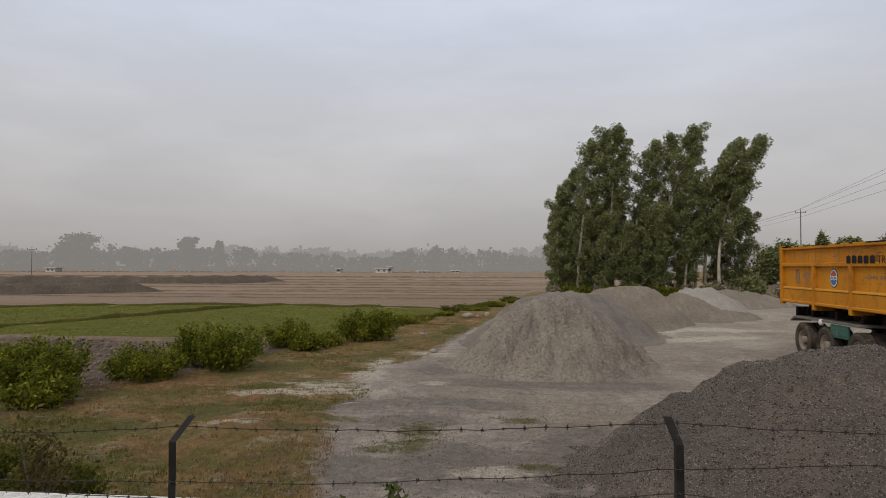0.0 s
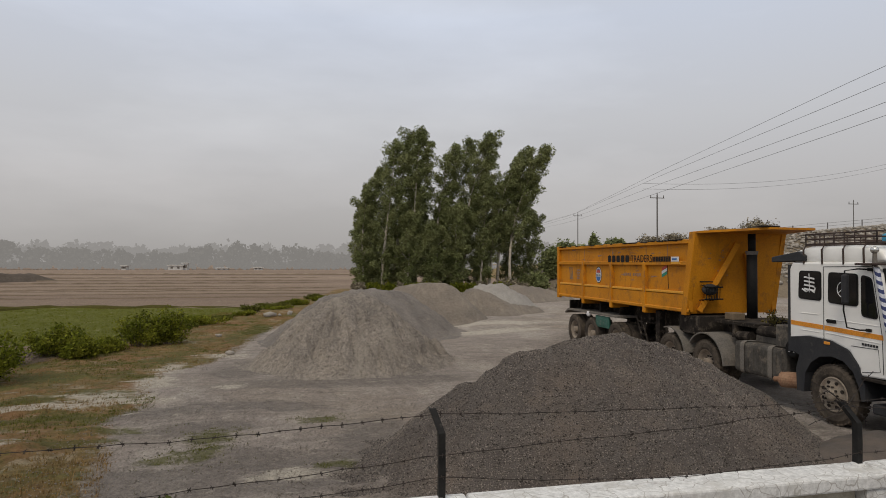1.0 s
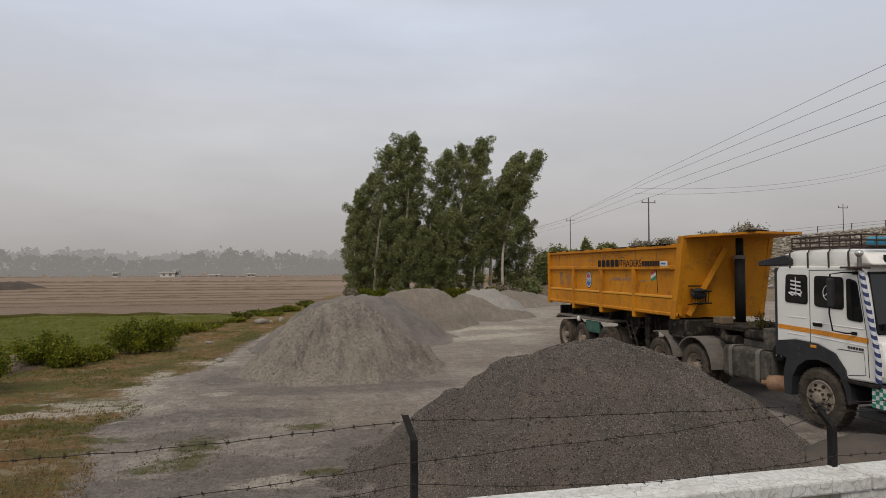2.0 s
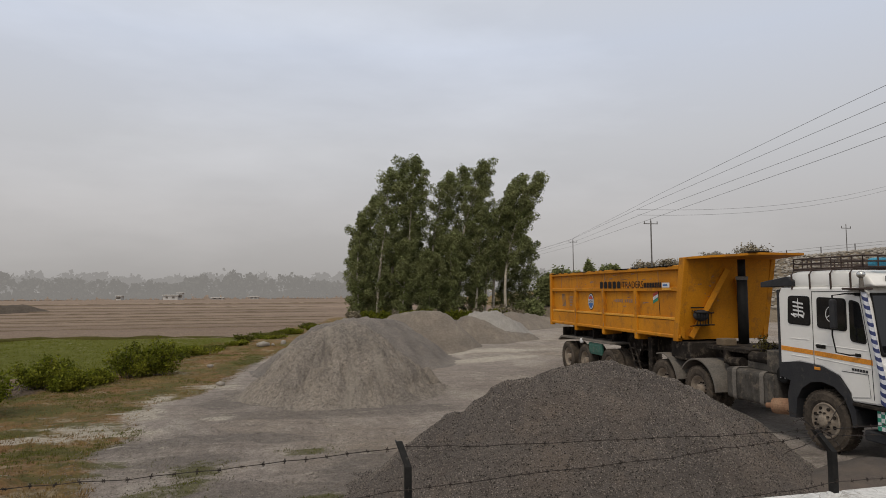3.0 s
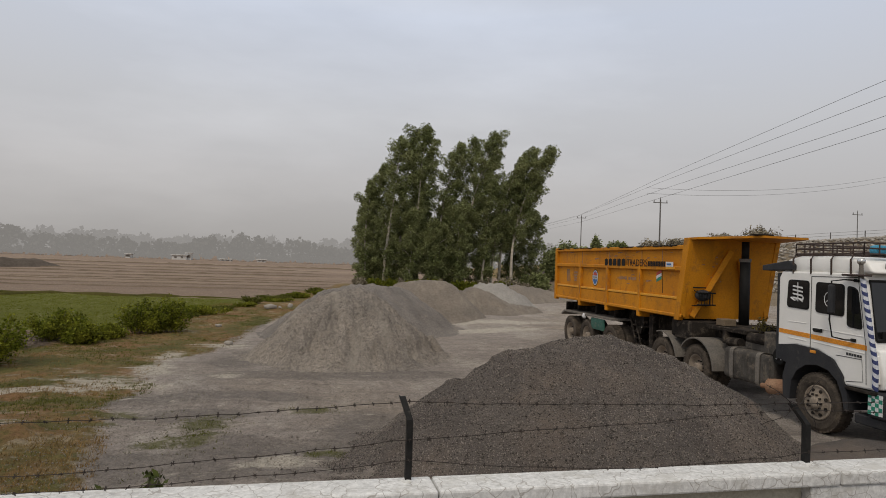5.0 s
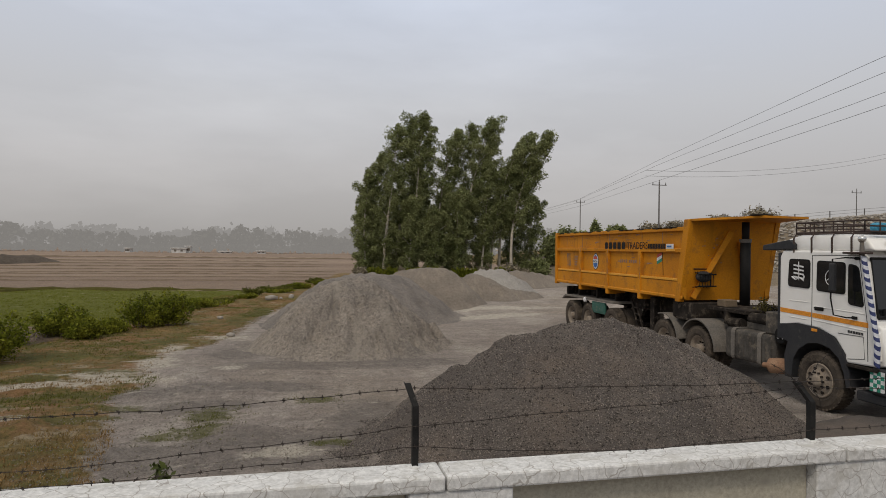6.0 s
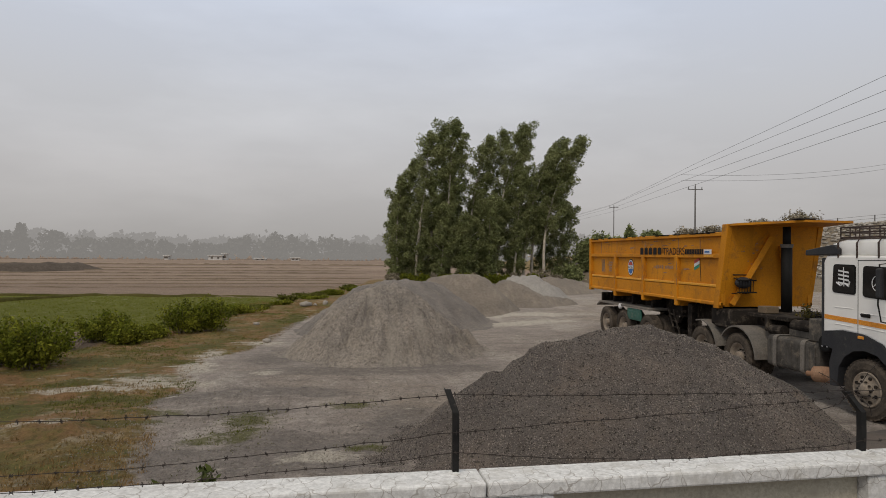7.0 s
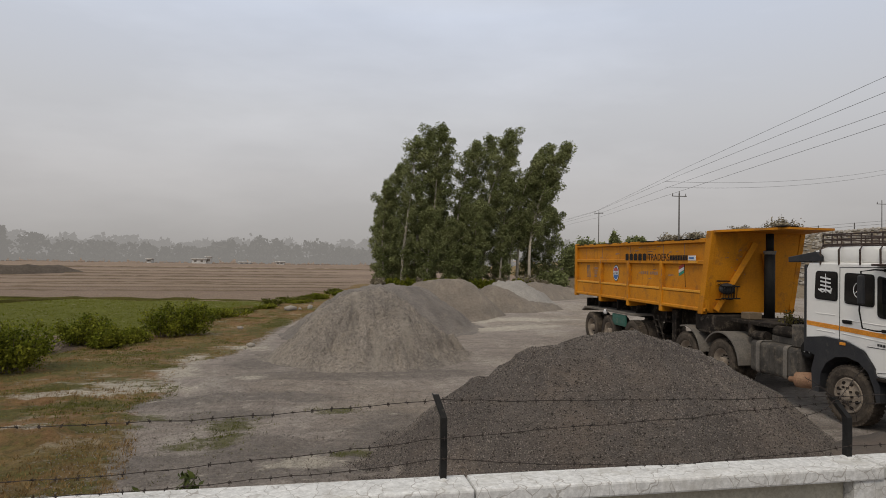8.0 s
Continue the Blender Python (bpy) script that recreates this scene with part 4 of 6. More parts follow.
def wheel(parent, x, y, z=0.52, r=0.52, width=0.27, dished=True, far=False):
    """Tyre with tread lugs, and under it the rim, hub and nuts. x is the outer face; far: it faces the other way."""
    s = -1 if far else 1
    bm = bmesh.new()
    pr = [(0.02, r * 0.57), (0.0, r * 0.66), (0.0, r * 0.85), (0.03, r * 0.955), (0.06, r * 0.97), (width - 0.06, r * 0.97), (width - 0.03, r * 0.955), (width, r * 0.85), (width, r * 0.6), (width - 0.02, r * 0.57)]
    lathe(bm, [(s * p, q) for p, q in pr], x, y, z, 40)
    for k in range(40):
        a = 2 * math.pi * k / 40
        c, d = math.cos(a), math.sin(a)
        for u0, u1, off in ((0.02, width * 0.47, 0.0), (width * 0.53, width - 0.02, 0.5)):
            a2 = a + off * 2 * math.pi / 40
            c, d = math.cos(a2), math.sin(a2)
            m = Matrix(((1, 0, 0, x + s * (u0 + u1) / 2), (0, c, -d, y + c * r * 0.962), (0, d, c, z + d * r * 0.962), (0, 0, 0, 1)))
            bmesh.ops.create_cube(bm, size=1.0, matrix=m @ Matrix.Diagonal((u1 - u0, 0.05 * r, 0.095 * r, 1)))
    w = part("wheel", bm, RUBBER, parent, "dusty lugged truck tyre")
    bm = bmesh.new()
    if dished:
        pr = [(0.03, r * 0.585), (0.035, r * 0.54), (0.05, r * 0.5), (0.13, r * 0.47), (0.15, r * 0.30), (0.15, r * 0.2), (0.03, r * 0.19), (0.02, r * 0.12), (0.02, 0.001)]
    else:
        pr = [(0.03, r * 0.585), (0.0, r * 0.56), (0.01, r * 0.52), (0.03, r * 0.45), (-0.02, r * 0.33), (-0.02, r * 0.22), (-0.06, r * 0.19), (-0.07, r * 0.12), (-0.07, 0.001)]
    lathe(bm, [(s * p, q) for p, q in pr], x, y, z, 28)
    rim = part("rim", bm, RIM, w, "dusty steel rim", True)
    bm = bmesh.new()
    for k in range(10):
        a = 2 * math.pi * k / 10
        px = 0.14 if dished else -0.03
        tube(bm, (x + s * px, y + r * 0.27 * math.cos(a), z + r * 0.27 * math.sin(a)), (x + s * (px - 0.035), y + r * 0.27 * math.cos(a), z + r * 0.27 * math.sin(a)), 0.017, seg=6)
    if not dished:
        for k in range(8):
            a = 2 * math.pi * (k + 0.5) / 8
            tube(bm, (x + 0.01, y + r * 0.41 * math.cos(a), z + r * 0.41 * math.sin(a)), (x - 0.012, y + r * 0.41 * math.cos(a), z + r * 0.41 * math.sin(a)), 0.03, seg=8)
    part("nuts", bm, CHASSIS, w, kind="stuff")
    return w


W = 2.45
# trailer
trailer = thing("tipping_trailer", TRUCK, "yellow steel tipping trailer with ribbed sides, worn paint", "truck trailer")
Y0, Y1, ZB, ZT, ZM = 4.25, 12.33, 1.60, 3.33, 2.76
for nm, xa, xb, lab in (("side_wall", 0.10, 0.15, "yellow painted ribbed side wall"), ("side_wall", W - 0.15, W - 0.10, "yellow painted side wall")):
    bm = bmesh.new()
    box(bm, xa, xb, Y0, Y1, ZB, ZT)
    part(nm, bm, YELLOW, trailer, lab)
for side, s in ((0.0, 1), (W, -1)):
    bm = bmesh.new()
    xa, xb = sorted((side + s * 0.02, side + s * 0.10))
    box(bm, xa, xb, Y0, Y1, ZT - 0.10, ZT, 0.012)
    part("top_rail", bm, YELLOW, trailer)
    bm = bmesh.new()
    box(bm, xa + 0.002, xb - 0.002, Y0, Y1, ZM - 0.055, ZM + 0.055, 0.015)
    part("middle_rail", bm, YELLOW, trailer)
    bm = bmesh.new()
    prism(bm, [(Y0, ZB), (Y1, ZB), (Y1, ZB + 0.40), (Y0, ZB + 0.40)], *sorted((side + s * 0.045, side + s * 0.099)))
    part("lower_panel", bm, YELLOW, trailer)
    bm = bmesh.new()
    xa, xb = sorted((side + s * 0.01, side + s * 0.099))
    box(bm, xa, xb, Y0, Y1, ZB - 0.02, ZB + 0.07, 0.02)
    part("bottom_rail", bm, YELLOW, trailer)
    bm = bmesh.new()
    prism(bm, [(Y0 + 0.1, 2.015), (Y1 - 0.15, 2.015), (Y1 - 0.15, 2.075), (Y0 + 0.1, 2.075)], *sorted((side + s * 0.03, side + s * 0.1)), bevel=0.01)
    part("bright_stripe", bm, YELLOW_STRIPE, trailer, "brighter yellow pressed strip")
    for y in (6.29, 8.22, 10.20):
        bm = bmesh.new()
        prism(bm, [(y - 0.075, ZB - 0.16), (y + 0.075, ZB - 0.16), (y + 0.075, ZM + 0.02), (y - 0.075, ZM + 0.02)], *sorted((side + s * 0.005, side + s * 0.12)), bevel=0.018)
        part("rib", bm, YELLOW, trailer, "upright pressed steel rib")
        bm = bmesh.new()
        box(bm, *sorted((side + s * 0.03, side + s * 0.6)), y - 0.06, y + 0.06, ZB - 0.17, ZB - 0.03, 0.01)
        part("bracket", bm, YELLOW, trailer)
    bm = bmesh.new()
    box(bm, *sorted((side + s * 0.0, side + s * 0.14)), Y1 - 0.10, Y1 + 0.06, ZB - 0.08, ZT + 0.02, 0.015)
    part("corner_post", bm, YELLOW, trailer)
    bm = bmesh.new()
    prism(bm, [(4.52, 1.52), (4.32, 1.52), (3.92, ZT + 0.17), (4.16, ZT + 0.17)], *sorted((side, side + s * 0.13)), bevel=0.012)
    part("corner_post", bm, YELLOW, trailer, "sloping front corner post")
bm = bmesh.new()
prism(bm, [(4.36, 1.56), (4.30, 1.56), (3.95, ZT + 0.14), (4.01, ZT + 0.14)], 0.13, W - 0.13)
part("front_wall", bm, YELLOW, trailer, "plain yellow front wall with rust marks")
bm = bmesh.new()
box(bm, 0.14, W - 0.14, Y1 - 0.04, Y1 + 0.02, ZB - 0.02, ZT - 0.08)
part("tailgate", bm, YELLOW, trailer)
bm = bmesh.new()
box(bm, 0.15, W - 0.15, 4.35, Y1 - 0.04, ZB, ZB + 0.05)
part("floor_plate", bm, CHASSIS, trailer)
# overhanging cab guard
bm = bmesh.new()
lo = [bm.verts.new((x, y, z)) for x, y, z in ((0.0, 4.12, ZT + 0.12), (0.08, 3.72, ZT + 0.13), (1.15, 2.85, ZT + 0.18), (2.4, 2.98, ZT + 0.18), (W, 4.12, ZT + 0.12))]
hi = [bm.verts.new(v.co + Vector((0, 0, 0.05))) for v in lo]
bm.faces.new(lo[::-1])
bm.faces.new(hi)
for k in range(5):
    bm.faces.new((lo[k], lo[(k + 1) % 5], hi[(k + 1) % 5], hi[k]))
guard = part("cab_guard", bm, YELLOW, trailer, "overhanging yellow guard plate")
bm = bmesh.new()
box(bm, 0.95, 1.4, 2.86, 3.1, ZT + 0.232, ZT + 0.265, 0.01)
part("patch_plate", bm, CHASSIS, guard)
for xa, xb, dz in ((0.30, 1.12, 3.22), (1.85, 1.40, 3.0)):
    bm = bmesh.new()
    ya, yb = 4.26, 4.26 - (dz - 1.62) * 0.183
    pipe(bm, [(xa, ya - 0.03, 1.62), (xb, yb - 0.03, dz)], 0.085, 4)
    part("brace", bm, YELLOW, trailer, "diagonal yellow brace")
bm = bmesh.new()
pipe(bm, [(1.26, 3.62, 1.45), (1.26, 3.62, 2.3), (1.26, 3.62, 3.05)], 0.115, 16)
pipe(bm, [(1.26, 3.62, 3.05), (1.26, 3.62, 3.44)], 0.085, 14)
ram = part("hydraulic_ram", bm, BLACK, trailer, "black hydraulic tipping cylinder", True)
bm = bmesh.new()
tube(bm, (1.26, 3.62, 2.96), (1.26, 3.62, 3.04), 0.125, 0.14, seg=16)
part("collar", bm, FENDER, ram, "dirty white rag collar")
# tool cage on the front wall
bm = bmesh.new()
for k in range(6):
    x = 0.28 + 0.07 * k
    pipe(bm, [(x, 4.12, 2.25), (x, 3.9, 2.2), (x, 3.92, 1.92), (x, 4.2, 1.88)], 0.012, 5)
pipe(bm, [(0.24, 3.9, 2.2), (0.7, 3.9, 2.2)], 0.018, 5)
pipe(bm, [(0.24, 3.92, 1.92), (0.72, 3.92, 1.92)], 0.018, 5)
pipe(bm, [(0.24, 4.1, 2.32), (0.7, 4.1, 2.32), (0.72, 4.15, 1.9)], 0.018, 5)
part("tool_cage", bm, BLACK, trailer, "black wire tool cage")
bm = bmesh.new()
bmesh.ops.create_uvsphere(bm, u_segments=14, v_segments=8, radius=0.17, matrix=Matrix.Translation((0.46, 4.04, 2.14)) @ Matrix.Diagonal((1.2, 0.7, 0.8, 1)))
part("rolled_sack", bm, DARK_PLASTIC, trailer)
# chassis
for x in (0.72, 1.60):
    bm = bmesh.new()
    prism(bm, [(2.6, 1.18), (5.2, 1.05), (12.0, 1.05), (12.0, 1.52), (5.0, 1.52), (2.6, 1.40)], x, x + 0.13, 0.01)
    part("chassis_beam", bm, CHASSIS, trailer)
for y in (3.0, 4.8, 6.5, 8.2, 9.5, 10.9, 11.9):
    bm = bmesh.new()
    box(bm, 0.3, W - 0.3, y - 0.05, y + 0.05, 1.15, 1.45, 0.01)
    part("cross_member", bm, CHASSIS, trailer)
bm = bmesh.new()
box(bm, 0.10, 0.95, 3.92, 4.75, 1.14, 1.52, 0.015)
box(bm, 0.06, 0.98, 3.85, 4.55, 1.10, 1.15, 0.01)
part("side_box", bm, CHASSIS, trailer, "dusty dark steel locker under the front")
bm = bmesh.new()
box(bm, 0.28, 0.46, 5.95, 6.15, 0.45, 1.5, 0.015)
box(bm, 0.22, 0.52, 5.88, 6.22, 0.38, 0.46, 0.01)
part("landing_leg", bm, CHASSIS, trailer)
bm = bmesh.new()
for y in (6.5, 6.75):
    pipe(bm, [(0.2, y + 0.25, 1.3), (0.2, y - 0.15, 0.55)], 0.025, 5)
for k in range(4):
    pipe(bm, [(0.2, 6.67 - 0.1 * k, 1.15 - 0.17 * k), (0.2, 6.95 - 0.1 * k, 1.15 - 0.17 * k)], 0.02, 5)
part("ladder", bm, CHASSIS, trailer)
bm = bmesh.new()
prism(bm, [(7.75, 1.16), (11.35, 1.14), (11.62, 1.02), (11.66, 1.06), (11.38, 1.20), (7.75, 1.22)], 0.0, 0.62, 0.008)
part("mudguard", bm, FENDER, trailer, "flat dusty grey mudguard")
bm = bmesh.new()
prism(bm, [(7.75, 1.16), (11.35, 1.14), (11.62, 1.02), (11.66, 1.06), (11.38, 1.20), (7.75, 1.22)], W - 0.62, W, 0.008)
part("mudguard", bm, FENDER, trailer, "flat dusty grey mudguard")
bm = bmesh.new()
box(bm, 0.02, 0.09, 8.35, 9.25, 0.78, 1.13, 0.015)
box(bm, 0.01, 0.03, 8.42, 9.18, 0.84, 1.06, 0.008)
part("side_panel", bm, GREEN_PAINT, trailer, "dark green sheet panel")
bm = bmesh.new()
lathe(bm, [(0.0, 0.001), (0.0, 0.05), (0.02, 0.085), (0.08, 0.09)], -0.03, 9.75, 1.13, 14)
part("side_lamp", bm, DECAL_WHITE, trailer, "round white lamp", True)
for y in (7.88, 9.53, 10.86):
    wheel(trailer, 0.0, y)
    wheel(trailer, 0.33, y)
    wheel(trailer, W, y, far=True)
    bm = bmesh.new()
    tube(bm, (0.1, y, 0.52), (W - 0.1, y, 0.52), 0.075, seg=10)
    part("axle", bm, CHASSIS, trailer)
    bm = bmesh.new()
    for k in range(4):
        box(bm, 0.72, 0.80, y - 0.5 + 0.05 * k, y + 0.5 - 0.05 * k, 0.62 + 0.03 * k, 0.645 + 0.03 * k)
    part("leaf_spring", bm, CHASSIS, trailer)


def flat(bm, pts, x=0.0, depth=0.006):
    """A thin plate on the near side from (y, z) points."""
    return prism(bm, pts, x - depth, x)


def rect(y0, y1, z0, z1):
    return [(y0, z0), (y1, z0), (y1, z1), (y0, z1)]


def lettering(text, size, name, mat, parent, m, label=""):
    cu = bpy.data.curves.new(name, "FONT")
    cu.body, cu.size, cu.extrude, cu.align_x = text, size, 0.002, "LEFT"
    tmp = new("lettering_source", cu)
    me = bpy.data.meshes.new_from_object(tmp.evaluated_get(bpy.context.evaluated_depsgraph_get()))
    bpy.data.objects.remove(tmp)
    me.materials.clear()
    ob = part(name, me, mat, parent, label)
    me.materials.append(mat)
    ob.matrix_basis = m
    return ob


SIDE = Matrix(((0, 0, -1, 0), (-1, 0, 0, 0), (0, 1, 0, 0), (0, 0, 0, 1)))


def on_side(y, z, x):
    return Matrix.Translation((x, y, z)) @ SIDE


# painted writing on the side
r_w = random.Random(5)
for k in range(5):
    y = 8.36 - 0.27 * k
    bm = bmesh.new()
    flat(bm, rect(y - 0.19, y, 2.79, 2.98), 0.018)
    flat(bm, rect(y - 0.12, y - 0.07, 2.985, 3.0), 0.018)
    part("painted_bar", bm, BLACK, trailer)
lettering("TRADERS", 0.27, "painted_word", BLACK, trailer, on_side(6.98, 2.79, 0.016), "black painted word on the side")
for k in range(11):
    y = 5.83 - 0.078 * k
    bm = bmesh.new()
    flat(bm, rect(y - 0.06, y, 2.80, 2.93), 0.018)
    part("painted_bar", bm, BLACK, trailer)
bm = bmesh.new()
flat(bm, rect(4.62, 4.95, 2.80, 2.92), 0.016)
st = part("sticker", bm, DECAL_WHITE, trailer, "white sticker")
bm = bmesh.new()
flat(bm, rect(4.70, 4.90, 2.84, 2.88), 0.008)
part("sticker_bar", bm, DECAL_BLUE, st)
bm = bmesh.new()
prism(bm, rect(4.55, 4.95, ZM - 0.02, ZM + 0.03), 0.008, 0.02)
part("bright_strip", bm, YELLOW_STRIPE, trailer)
for rad, mt, x in ((0.26, BLACK, 0.098), (0.235, DECAL_WHITE, 0.094), (0.20, DECAL_BLUE, 0.090)):
    bm = bmesh.new()
    flat(bm, [(9.17 + 0.8 * rad * math.cos(a * math.pi / 12), 2.39 + rad * math.sin(a * math.pi / 12)) for a in range(24)], x, 0.004)
    part("round_emblem", bm, mt, trailer, "round painted emblem of blue, white and red")
bm = bmesh.new()
flat(bm, rect(9.0, 9.34, 2.34, 2.45), 0.086, 0.003)
part("emblem_band", bm, DECAL_WHITE, trailer)
lettering("INDIA", 0.115, "emblem_word", BLACK, trailer, on_side(9.325, 2.353, 0.082), "dark word across the emblem")
bm = bmesh.new()
flat(bm, [(9.17 + 0.14 * math.cos(a * math.pi / 8), 2.46 + 0.10 * math.sin(a * math.pi / 8)) for a in range(9)], 0.086, 0.003)
part("emblem_cap", bm, DECAL_RED, trailer)
for k, mt in ((0, DECAL_RED), (1, DECAL_WHITE), (2, DECAL_GREEN)):
    bm = bmesh.new()
    z = 2.56 - 0.085 * k
    flat(bm, [(5.52, z), (5.28, z + 0.09), (5.28, z + 0.165), (5.52, z + 0.08)], 0.098, 0.004)
    part("flag_stripe", bm, mt, trailer, "painted flag stripe")
bm = bmesh.new()
flat(bm, [(5.27, 2.74), (5.25, 2.74), (5.20, 2.12), (5.22, 2.12)], 0.098, 0.004)
part("flag_pole", bm, BLACK, trailer)
for k in range(8):
    y = 7.55 - 0.115 * k - (0.08 if k > 3 else 0)
    bm = bmesh.new()
    flat(bm, rect(y - 0.085, y, 2.39 + 0.008 * (k % 3), 2.48 + 0.01 * (k % 2)), 0.098, 0.004)
    part("painted_bar", bm, RUST, trailer, "brown hand-painted writing")
for k in range(4):
    bm = bmesh.new()
    flat(bm, rect(10.62 - 0.02 * k, 10.82, 2.22 + 0.09 * k, 2.28 + 0.09 * k), 0.098, 0.004)
    part("painted_bar", bm, RUST, trailer)
for k in range(3):
    bm = bmesh.new()
    flat(bm, [(11.2 + 0.1 * k, 2.2), (11.16 + 0.1 * k, 2.2), (11.22 + 0.1 * k, 2.62), (11.27 + 0.1 * k, 2.62)], 0.098, 0.004)
    part("painted_figure", bm, FENDER, trailer)
# seams, dents and worn dark edge of the side
for y in (5.25, 6.29, 8.22, 10.20, 11.5):
    bm = bmesh.new()
    flat(bm, [(y - 0.012, ZM + 0.06), (y + 0.012, ZM + 0.06), (y + 0.02, ZT - 0.1), (y - 0.004, ZT - 0.1)], 0.0985, 0.004)
    part("seam", bm, RUST, trailer, "rusty weld seam")
for k in range(34):
    y = r_w.uniform(4.4, 12.2)
    bm = bmesh.new()
    ln = r_w.uniform(0.08, 0.55)
    dz = r_w.uniform(0.008, 0.028)
    flat(bm, [(y, ZT + 0.004), (y + ln, ZT + 0.004), (y + ln * 0.8, ZT - dz), (y + ln * 0.25, ZT - dz * 1.4)], 0.018, 0.004)
    part("worn_edge", bm, CHASSIS, trailer, "paint worn off the top edge")
for y in (6.29, 8.22, 10.20):
    for k in range(5):
        z = r_w.uniform(1.5, 2.7)
        bm = bmesh.new()
        w_ = r_w.uniform(0.01, 0.03)
        flat(bm, [(y - 0.07, z), (y - 0.07 + w_, z), (y - 0.07 + w_ * 0.6, z + r_w.uniform(0.05, 0.25)), (y - 0.07, z + 0.04)], 0.003, 0.003)
        part("scratch", bm, RUST, trailer, "rusty scratch")
# scratches on the sides
for k in range(26):
    y, z = r_w.uniform(4.5, 12.1), r_w.choice((r_w.uniform(2.2, 2.68), r_w.uniform(2.85, 3.2)))
    ln = r_w.uniform(0.05, 0.4)
    bm = bmesh.new()
    flat(bm, [(y, z), (y + ln, z + r_w.uniform(-0.05, 0.05)), (y + ln, z + 0.012), (y + 0.3 * ln, z + 0.02)], 0.0985, 0.003)
    part("scratch", bm, RUST, trailer, "rusty scratch")
for k in range(16):
    x, z = r_w.uniform(0.35, 1.0), r_w.uniform(2.1, 3.2)
    y = 4.30 - (z - 1.56) / 1.91 * 0.35
    bm = bmesh.new()
    box(bm, x, x + r_w.uniform(0.02, 0.06), y - 0.004, y + 0.004, z, z + r_w.uniform(0.02, 0.07))
    part("rust_spot", bm, RUST, trailer)

# tractor
tractor = thing("truck_tractor", TRUCK, "white tractor unit with an orange stripe and roof rack", "truck")
CAB_BACK, CAB_FRONT = 0.97, -1.02


bm = bmesh.new()
prism(bm, [(CAB_BACK, 1.36), (CAB_BACK, 2.66), (0.90, 2.78), (-0.80, 2.78), (-0.93, 2.62), (-1.12, 1.62), (-1.16, 0.95), (-0.52, 0.93), (-0.55, 1.05), (-0.35, 1.30), (0.0, 1.42), (0.5, 1.45)], 0.0, W, 0.03)
cab = part("cab_body", bm, WHITE_PAINT, tractor, "white painted steel cab")
bm = bmesh.new()
prism(bm, [(0.93, 2.76), (0.88, 2.98), (0.55, 3.06), (-0.45, 3.06), (-0.9, 2.98), (-1.05, 2.78)], 0.05, W - 0.05, 0.05)
part("roof", bm, WHITE_PAINT, tractor, "raised white roof", True)
bm = bmesh.new()
prism(bm, [(1.42, 2.78), (1.42, 2.88), (0.72, 2.98), (0.60, 2.90), (0.60, 2.80)], -0.02, W + 0.02, 0.015)
part("roof_spoiler", bm, DARK_PLASTIC, tractor, "dark grey rear roof edge")
bm = bmesh.new()
box(bm, 0.02, W - 0.02, 0.96, 1.06, 1.1, 2.74, 0.02)
part("back_panel", bm, DARK_PLASTIC, tractor)
# stripes in two runs with the door gap between
bm = bmesh.new()
flat(bm, [(0.94, 1.63), (0.19, 1.605), (0.19, 1.685), (0.94, 1.71)], 0.0, 0.005)
part("stripe", bm, ORANGE, tractor, "orange painted stripe")
bm = bmesh.new()
flat(bm, [(0.16, 1.603), (-0.99, 1.555), (-0.985, 1.635), (0.16, 1.684)], 0.0, 0.005)
part("stripe", bm, ORANGE, tractor, "orange painted stripe")
# creases and door gaps
for pts in ([(0.70, 1.86), (0.28, 1.86)], [(0.70, 1.56), (0.28, 1.55)], [(0.12, 1.80), (-0.92, 1.77)], [(0.12, 1.56), (-0.95, 1.50)], [(0.175, 1.43), (0.175, 2.70)], [(-0.99, 1.02), (-0.97, 1.62), (-0.80, 2.70)],
            [(0.175, 2.70), (-0.80, 2.71)], [(-0.40, 1.40), (-0.90, 1.40), (-0.93, 1.05), (-0.60, 1.0)]):
    bm = bmesh.new()
    pressed = len(pts) == 2 and pts[0][1] < 2.0 and pts[1][1] < 2.0
    pipe(bm, [(-0.001, y, z) for y, z in pts], 0.008 if pressed else 0.006, 5)
    part("pressed_crease" if pressed else "panel_gap", bm, WHITE_PAINT if pressed else DARK_PLASTIC, tractor)


def side_window(outline, name="window", x=0.0):
    cy = sum(p[0] for p in outline) / len(outline)
    cz = sum(p[1] for p in outline) / len(outline)
    ring = []
    for i, p in enumerate(outline):
        q, s = outline[i - 1], outline[(i + 1) % len(outline)]
        p, q, s = Vector(p), Vector(q), Vector(s)
        a, b = (q - p).normalized() * 0.07, (s - p).normalized() * 0.07
        for k in range(5):
            f = k / 4
            ring.append(tuple((p + a * (1 - f) ** 2 + b * f ** 2)[:]))
    bm = bmesh.new()
    flat(bm, ring, x, 0.012)
    w = part(name, bm, BLACK, tractor, "black rubber window seal")
    bm = bmesh.new()
    flat(bm, [(cy + (y - cy) * 0.93, cz + (z - cz) * 0.93) for y, z in ring], x - 0.012, 0.004)
    part("pane", bm, GLASS, w, "dark tinted glass")
    return w


